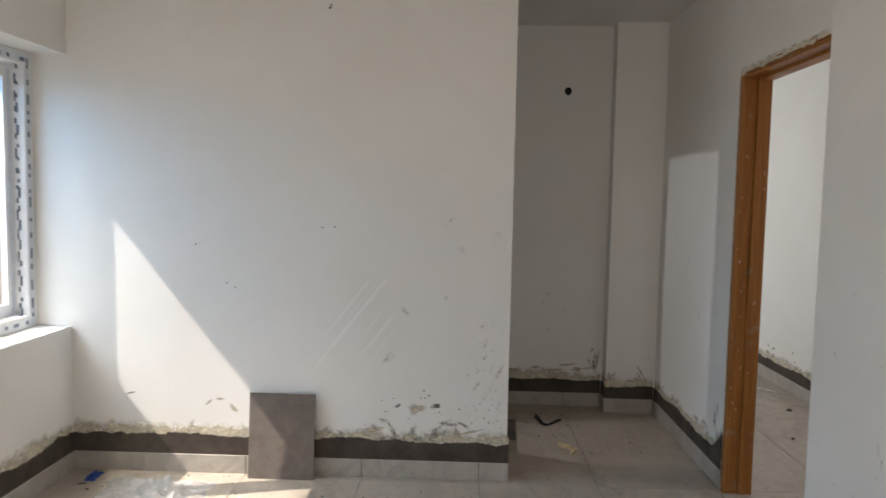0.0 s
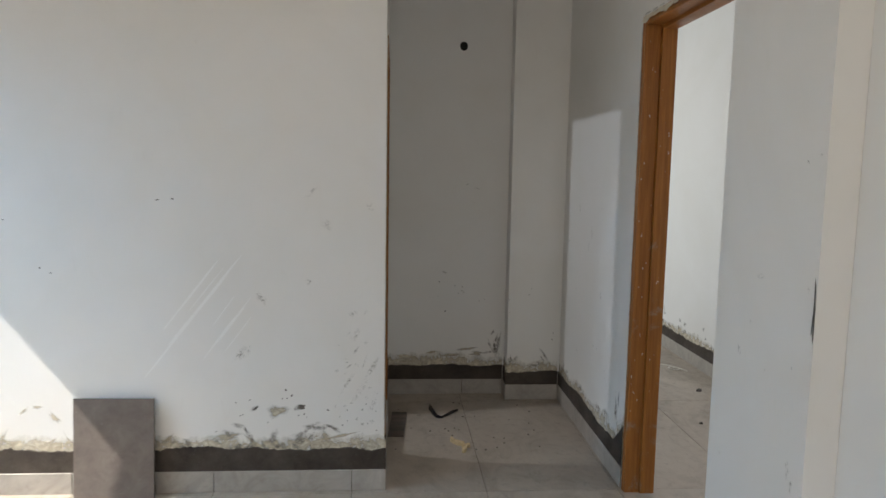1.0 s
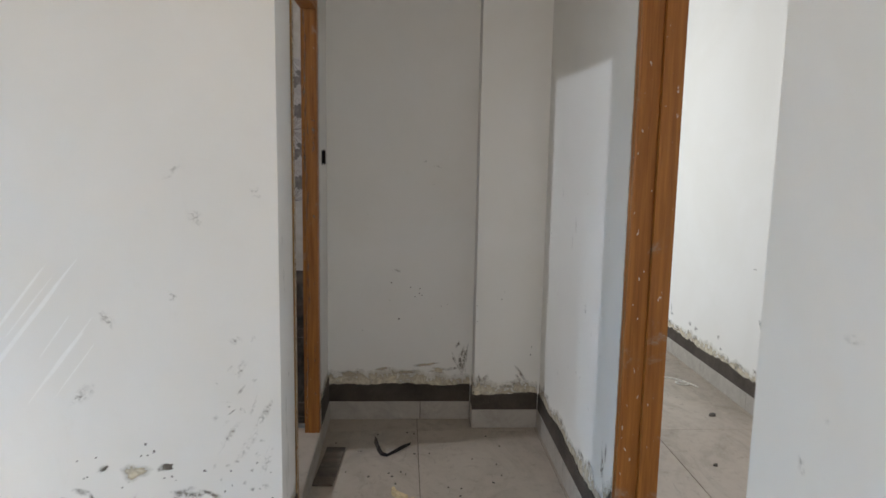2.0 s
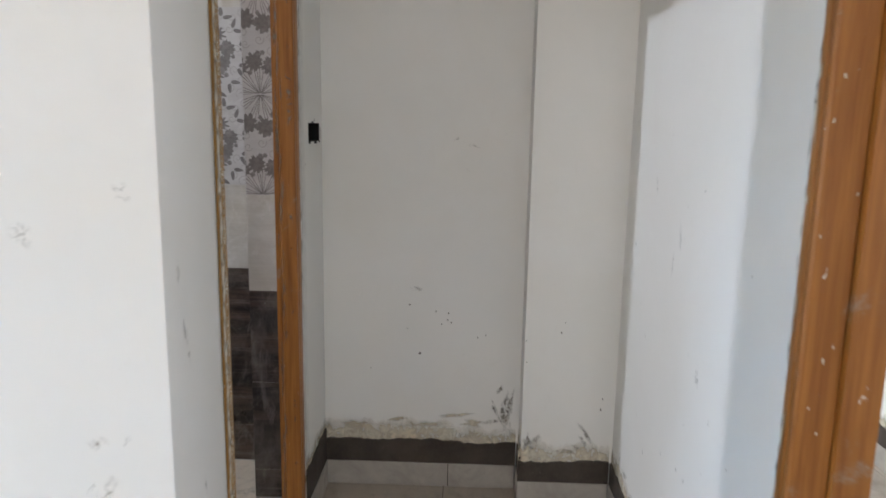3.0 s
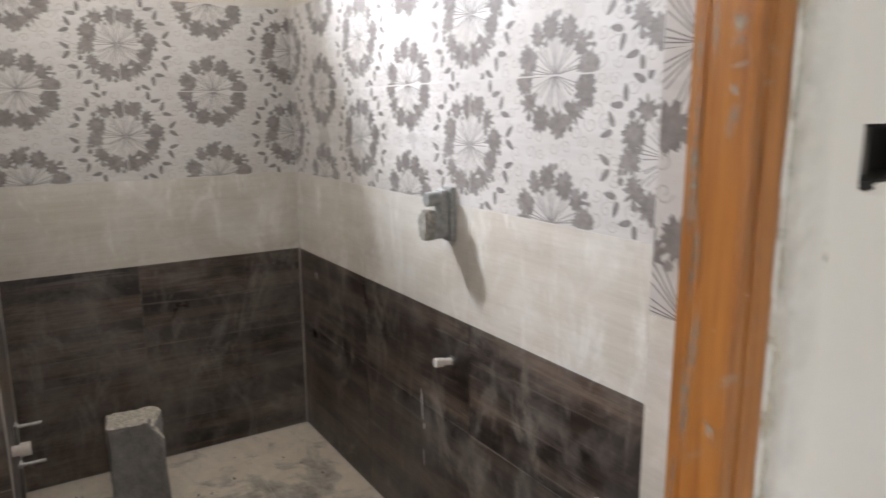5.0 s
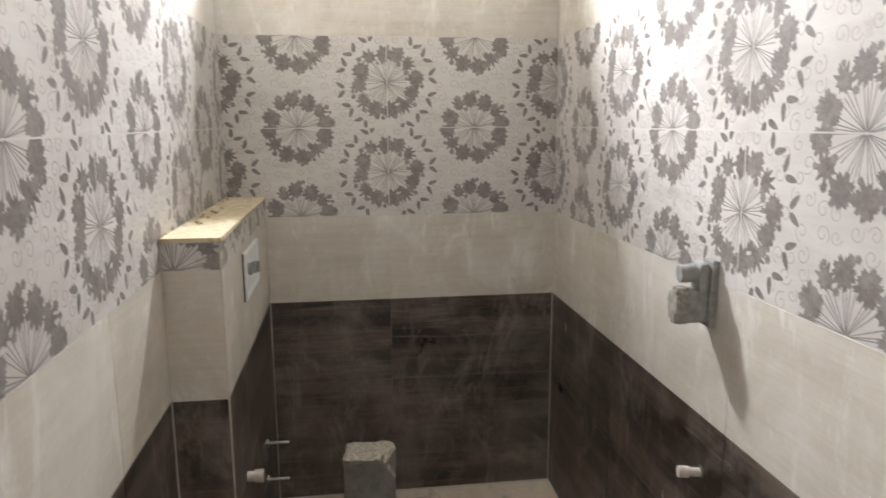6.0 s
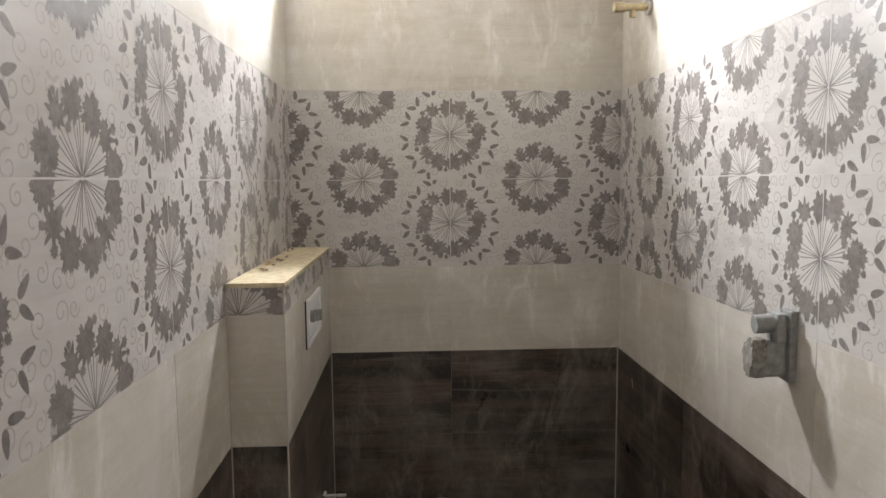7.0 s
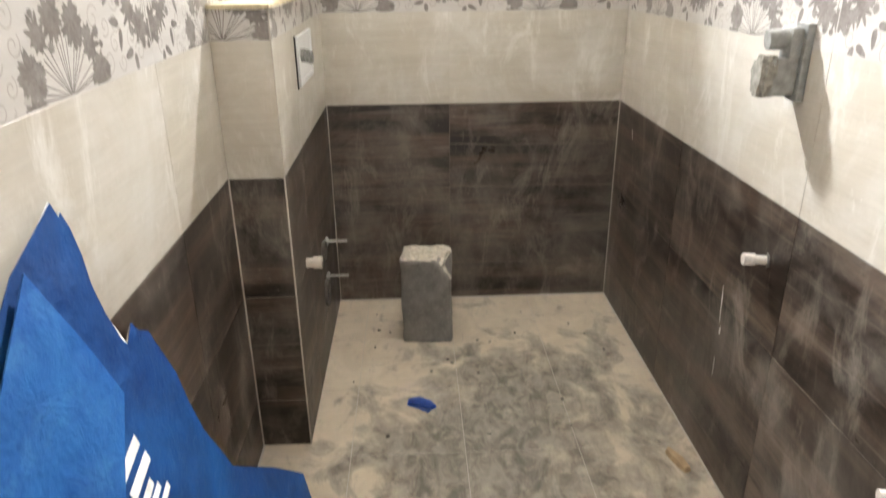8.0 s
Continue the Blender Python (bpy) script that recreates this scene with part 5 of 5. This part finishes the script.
# ---- things: bathroom ----


def concrete_block():
    bm = boxed(-0.066, 0.066, -0.087, 0.087, 0, 0.322, bevel=0.014)
    bmesh.ops.subdivide_edges(bm, edges=bm.edges[:], cuts=8, use_grid_fill=True)
    for v in bm.verts:
        p = v.co.copy()
        k = 0.006 * noise.noise(p * 9) + 0.003 * noise.noise(p * 34) + 0.002 * noise.noise(p * 80)
        top = max(0.0, (p.z - 0.22) / 0.10)
        out = Vector((p.x, p.y, 0))
        v.co = p + (out.normalized() if out.length > 0.01 else Vector((0, 0, 1))) * k * (1 + 0.6 * top)
        if p.z > 0.30:
            v.co.z += 0.009 * noise.noise((p.x * 26, p.y * 26, 3.1)) - 0.05 * max(0, p.x)
        chip = max(0.0, 1 - (Vector((p.x - 0.05, p.y - 0.085, (p.z - 0.315) * 0.8))).length / 0.055)
        v.co += Vector((-0.012, -0.030, -0.034)) * chip
        if p.z < 0.006:
            v.co.z = 0
    bm.normal_update()
    # upward faces near the top take the pale colour, painting in light from above
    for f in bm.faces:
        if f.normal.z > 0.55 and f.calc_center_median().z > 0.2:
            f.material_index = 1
    ob = part("concrete_block", bm, [BLOCKM, BLOCKLIT], smooth=False)
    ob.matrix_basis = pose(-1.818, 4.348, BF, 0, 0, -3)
    return tagged(ob, "rough grey concrete block standing on end on the bathroom floor", "concrete block")


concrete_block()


def flush_plate():
    root = thing("flush_frame", (-1.67, DY, 1.045), "open wall frame for a flush plate in the tiled boxing", "flush plate")
    x0, x1, z0, z1, y = -1.791, -1.529, 0.992, 1.125, DY + 0.001
    for a in ((x0, x1, y, y + 0.009, z0, z0 + 0.012), (x0, x1, y, y + 0.009, z1 - 0.012, z1), (x0, x0 + 0.012, y, y + 0.009, z0 + 0.012, z1 - 0.012), (x1 - 0.012, x1, y, y + 0.009, z0 + 0.012, z1 - 0.012)):
        part("rim", boxed(*a, bevel=0.002), UPVC, root)
    # solid black strip on the tile, painting in the shade of an open gap
    part("gap", boxed(x1 + 0.0005, x1 + 0.012, DY + 0.0005, DY + 0.003, z0 - 0.004, z1), BLACK, root, "black strip painted for the shade of the gap beside the frame")
    part("backing", boxed(x0 + 0.010, x1 - 0.010, y, y + 0.005, z0 + 0.010, z1 - 0.010), UPVC, root)
    for i, xx in enumerate((-1.74, -1.67, -1.59)):
        bm = bmesh.new()
        rod(bm, (xx, y + 0.005, 1.058 + 0.012 * (i - 1)), (xx, y + 0.016, 1.058 + 0.012 * (i - 1)), 0.018)
        part("actuator", bm, GREYPL, root)
    return root


flush_plate()


def pipe_nub(name, p, q, r, mat, label, category, collar=True):
    root = thing(name, p, label, category)
    bm = bmesh.new()
    rod(bm, p, q, r, r * 0.96)
    pipe = part("pipe", bm, mat, root, smooth=False)
    p, q = Vector(p), Vector(q)
    d = (q - p).normalized()
    bm = bmesh.new()
    rod(bm, q - d * 0.022, q + d * 0.002, r * 1.28)
    part("cap", bm, mat, pipe)
    if collar:
        bm = bmesh.new()
        rod(bm, p - d * 0.001, p + d * 0.0025, r * 1.7)
        part("hole_edge", bm, SPECK, root, "dark rough hole in the tile")
    return root


pipe_nub("pipe_stub", (-0.361, BR, 0.566), (-0.385, BR - 0.075, 0.560), 0.012, PVC, "capped white water pipe stub in the dark tiled wall", "pipe")
pipe_nub("pipe_stub", (-0.254, BR, 0.492), (-0.288, BR - 0.135, 0.480), 0.017, PVC, "longer capped white water pipe stub in the dark tiled wall", "pipe")
pipe_nub("pipe_stub", (-0.944, BR, 0.703), (-0.951, BR - 0.048, 0.705), 0.010, PVC, "short capped white pipe stub in the tiled wall", "pipe")
pipe_nub("inlet_cap", (-1.405, DY, 0.526), (-1.405, DY + 0.042, 0.526), 0.014, PVC, "white capped inlet in the dark tiled boxing", "pipe", False)


def wc_fixings():
    for i, (x, z) in enumerate(((-1.789, 0.437), (-1.769, 0.318))):
        bm = bmesh.new()
        rod(bm, (x, DY, z), (x, DY + 0.075, z), 0.005)
        root = thing("threaded_rod", (x, DY, z), "steel fixing rod sticking out of the tiled boxing", "rod")
        bar = part("rod", bm, STEEL, root)
        bm = bmesh.new()
        rod(bm, (x, DY + 0.004, z), (x, DY + 0.012, z), 0.015, seg=6)
        part("nut", bm, STEEL, bar)
    for x, z, r in ((-1.735, 0.272, 0.042), (-1.735, 0.425, 0.030)):
        root = thing("pipe_hole", (x, DY, z), "round pipe hole with a rim in the boxing, its shade painted black", "pipe hole")
        # a solid black disc on the tile stands in for the hole's shaded depth
        bm = bmesh.new()
        rod(bm, (x, DY + 0.0005, z), (x, DY + 0.0020, z), r, seg=32)
        part("void", bm, BLACK, root)
        bm = bmesh.new()
        n = 32
        for k in range(n):
            a0, a1 = 2 * math.pi * k / n, 2 * math.pi * (k + 1) / n
            for ra, rb, ya, yb in ((r, r, 0.0, 0.010), (r, r * 1.12, 0.010, 0.010), (r * 1.12, r * 1.12, 0.010, 0.0)):
                bm.faces.new([bm.verts.new((x + rr * math.cos(a), DY + yy, z + rr * math.sin(a))) for rr, a, yy in ((ra, a0, ya), (ra, a1, ya), (rb, a1, yb), (rb, a0, yb))])
        part("rim", bm, SPECK, root)


wc_fixings()


def mixer_box():
    """A plastic rough-in housing half buried in cement, on the right-hand wall."""
    root = thing("mixer_housing", (-0.94, BR, 1.12), "grey plastic mixer housing caked with cement on the wall", "mixer box")
    part("plate", boxed(-0.964, -0.920, BR - 0.016, BR - 0.0005, 1.047, 1.192, bevel=0.003), GREYPL, root)
    part("body", boxed(-0.974, -0.930, BR - 0.068, BR - 0.015, 1.056, 1.128, bevel=0.007), GREYPL, root)
    part("upper_body", boxed(-0.972, -0.928, BR - 0.040, BR - 0.015, 1.120, 1.186, bevel=0.010), GREYPL, root)
    bm = bmesh.new()
    rod(bm, (-0.950, BR - 0.012, 1.164), (-0.957, BR - 0.072, 1.160), 0.021, 0.019, 24)
    part("spout_cap", bm, GREYPL, root, "dusty grey plastic cap")
    bm = bmesh.new()
    bmesh.ops.create_icosphere(bm, subdivisions=4, radius=1.0)
    for v in bm.verts:
        p = v.co.copy()
        k = 1 + 0.26 * noise.noise(p * 1.9) + 0.18 * noise.noise(p * 4.5) + 0.10 * noise.noise(p * 11)
        q = [max(-0.80, min(0.80, c)) / 0.80 for c in p * k]
        v.co = (-0.952 + 0.024 * q[0], BR - 0.070 + 0.017 * q[1], 1.094 + 0.040 * q[2])
    part("cement_lump", bm, CEMENT, root, "rough lump of grey cement")
    blotches("hole_edge", (0, BR, 0), X, nY, [(-0.944, 1.198, 0.05, 0.022, 0, 3)], BLACK, root, 0.0012)
    bpy.data.objects["hole_edge"].matrix_parent_inverse = root.matrix_basis.inverted()
    return root


mixer_box()


def shower_outlet():
    root = thing("shower_outlet", (-1.824, BR, 1.998), "dusty brass shower outlet on the beige tiled wall", "pipe fitting")
    bm = bmesh.new()
    rod(bm, (-1.824, BR, 1.998), (-1.824, BR - 0.012, 1.998), 0.026)
    part("flange", bm, STEEL, root)
    bm = bmesh.new()
    rod(bm, (-1.824, BR - 0.01, 1.998), (-1.829, BR - 0.085, 1.998), 0.012)
    pipe = part("pipe", bm, BRASS, root)
    bm = bmesh.new()
    rod(bm, (-1.829, BR - 0.055, 1.998), (-1.829, BR - 0.055, 1.968), 0.010)
    part("outlet", bm, BRASS, pipe)
    bm = bmesh.new()
    rod(bm, (-1.829, BR - 0.08, 1.998), (-1.829, BR - 0.115, 1.998), 0.016, seg=8)
    part("cap", bm, BRASS, pipe)
    return root


shower_outlet()


def blue_carton():
    """A torn, flattened blue carton leaning on the left bathroom wall."""
    root = thing("torn_carton", (-0.3, 4.0, BF), "torn blue printed carton leaning on the bathroom wall", "carton")

    def at(x, z, lift=0.0):
        k = 0.25
        bend = 0.006 * math.sin(x * 9 + z * 5)
        x, z = x + 0.010, z + 0.012 * min(1.0, (z - 0.05) * 4)
        return Vector((x, 3.876 + (1.05 - z) * k + 0.006 + bend + lift * 0.97, z + lift * 0.24))

    def sheet(name, pts, lift, thick, mat, label="", parent=root):
        bm = bmesh.new()
        f = bm.faces.new([bm.verts.new((x, z, 0)) for x, z in pts])
        bmesh.ops.triangulate(bm, faces=[f])
        bmesh.ops.subdivide_edges(bm, edges=[e for e in bm.edges if e.calc_length() > 0.12], cuts=3, use_grid_fill=False)
        bmesh.ops.triangulate(bm, faces=bm.faces[:])
        geom = bmesh.ops.extrude_face_region(bm, geom=bm.faces[:])
        up = [g for g in geom["geom"] if isinstance(g, bmesh.types.BMVert)]
        for v in bm.verts:
            v.co.z = lift
        for v in up:
            v.co.z = lift + thick
        for v in bm.verts:
            v.co = at(v.co.x, v.co.y, v.co.z)
        return part(name, bm, mat, parent, label)

    outline = [(-0.403, 1.037), (-0.407, 1.016), (-0.414, 1.021), (-0.418, 1.000), (-0.415, 0.965), (-0.405, 0.930), (-0.405, 0.892), (-0.408, 0.875), (-0.414, 0.846), (-0.422, 0.835),
               (-0.453, 0.850), (-0.463, 0.834), (-0.488, 0.818), (-0.500, 0.775), (-0.512, 0.734), (-0.510, 0.68), (-0.514, 0.629), (-0.546, 0.530), (-0.66, 0.43), (-0.774, 0.317), (-0.76, 0.20), (-0.77, 0.052), (0.03, 0.052), (0.025, 0.55), (-0.12, 0.90), (-0.285, 0.998)]
    rng = random.Random(4)
    torn = [(x + rng.uniform(-0.002, 0.001) - 0.001, z + rng.uniform(0, 0.003)) for x, z in outline[:8]] + [(-0.44, 0.79)]
    torn += [(x + 0.002, z - 0.001) for x, z in outline[13:20]] + [(x - 0.007 * (x > -0.4), z - 0.004 * (z > 0.5)) for x, z in outline[20:]]
    sheet("card_core", torn, -0.003, 0.0025, PAPER, "torn white paper edge")
    face = sheet("printed_face", outline, 0.0, 0.0015, BLUE)
    sheet("torn_corner", [(-0.416, 0.832), (-0.440, 0.826), (-0.452, 0.846), (-0.436, 0.840)], -0.003, 0.003, CARD, "bare brown card at the tear")
    flap = [(-0.290, 0.996), (-0.302, 0.955), (-0.317, 0.911), (-0.332, 0.86), (-0.345, 0.809), (-0.300, 0.770), (-0.255, 0.729), (-0.16, 0.42), (-0.10, 0.06), (0.02, 0.06), (0.015, 0.55), (-0.13, 0.885)]
    sheet("folded_flap", flap, 0.010, 0.002, BLUE2, "scuffed lighter blue flap")
    # pale bars of the print
    for a, b, w in (((-0.340, 0.746), (-0.261, 0.735), 0.016), ((-0.346, 0.717), (-0.278, 0.708), 0.016), ((-0.328, 0.691), (-0.294, 0.685), 0.013), ((-0.340, 0.675), (-0.308, 0.670), 0.011), ((-0.360, 0.658), (-0.324, 0.653), 0.011)):
        p, q = Vector(a), Vector(b)
        n = Vector((-(q - p).y, (q - p).x)).normalized() * w / 2
        sheet("print_bar", [tuple(p + n), tuple(q + n), tuple(q - n), tuple(p - n)], 0.0022, 0.0006, PAPER, "plain white printed bar", face)
    return root


blue_carton()
scrap("blue_scrap", (-1.374, 4.315, BF), 0.055, 0.115, 0.012, -32, 55, BLUEPL, "scrap of blue plastic on the dusty bathroom floor", "plastic scrap")
scrap("brown_chip", (-1.075, 5.0, BF), 0.10, 0.03, 0.018, 20, 40, CARD, "brown card scrap by the tiled wall")
for i in range(40):
    x, y = CR.uniform(-2.05, -0.75), CR.uniform(4.05, 5.03)
    if abs(x + 1.84) < 0.1 and abs(y - 4.34) < 0.13:
        continue
    scrap("plaster_crumb", (x, y, BF), CR.uniform(0.006, 0.018), CR.uniform(0.005, 0.012), 0.005, CR.uniform(0, 180), 100 + i, CEMENT if i % 3 else SPECK, "crumb of plaster on the bathroom floor", "crumb", "crumbs on the bathroom floor")
for i in range(16):
    scrap("plaster_crumb", (CR.uniform(-2.08, -1.3), CR.uniform(BL + 0.015, BL + 0.05), DZ), CR.uniform(0.006, 0.016), CR.uniform(0.005, 0.010), 0.005, CR.uniform(0, 180), 160 + i, CARD if i % 2 else CEMENT, "crumb of plaster on the tiled ledge", "crumb", "crumbs on the tiled ledge")
blotches("paint_drips", (0, BR, 0), X, nY, [(-1.11, 0.51, 0.006, 0.13, 5, 1), (-1.098, 0.445, 0.010, 0.03, 0, 2), (-1.10, 0.34, 0.005, 0.07, 3, 3), (-1.93, 0.75, 0.01, 0.05, 20, 4)], PALE, bath_right, 0.0012, "white paint drip")

# ---- floor tiles, last ----
FW, FL = 0.596, 1.205
x = 0.682 - FW * 5
while x < 3.5:
    y = 3.655 - FL * 5
    while y < 8.0:
        a, b, c, d = max(x, XWIN), min(x + FW, 3.40), max(y, -2.55), min(y + FL, 8.0)
        if b - a > 0.01 and d - c > 0.01:
            if c < YW < d and a < XL - 0.16:
                d = YW
            if not (c >= YW - 0.01 and b < XL + 0.02):
                place("floor_tile", tile_mesh("floor", b - a - 0.003, d - c - 0.003, FLOORT, 0.0012), pose(a + 0.0015, c + 0.0015, -TILE_T), floor_ob)
        y += FL
    x += FW
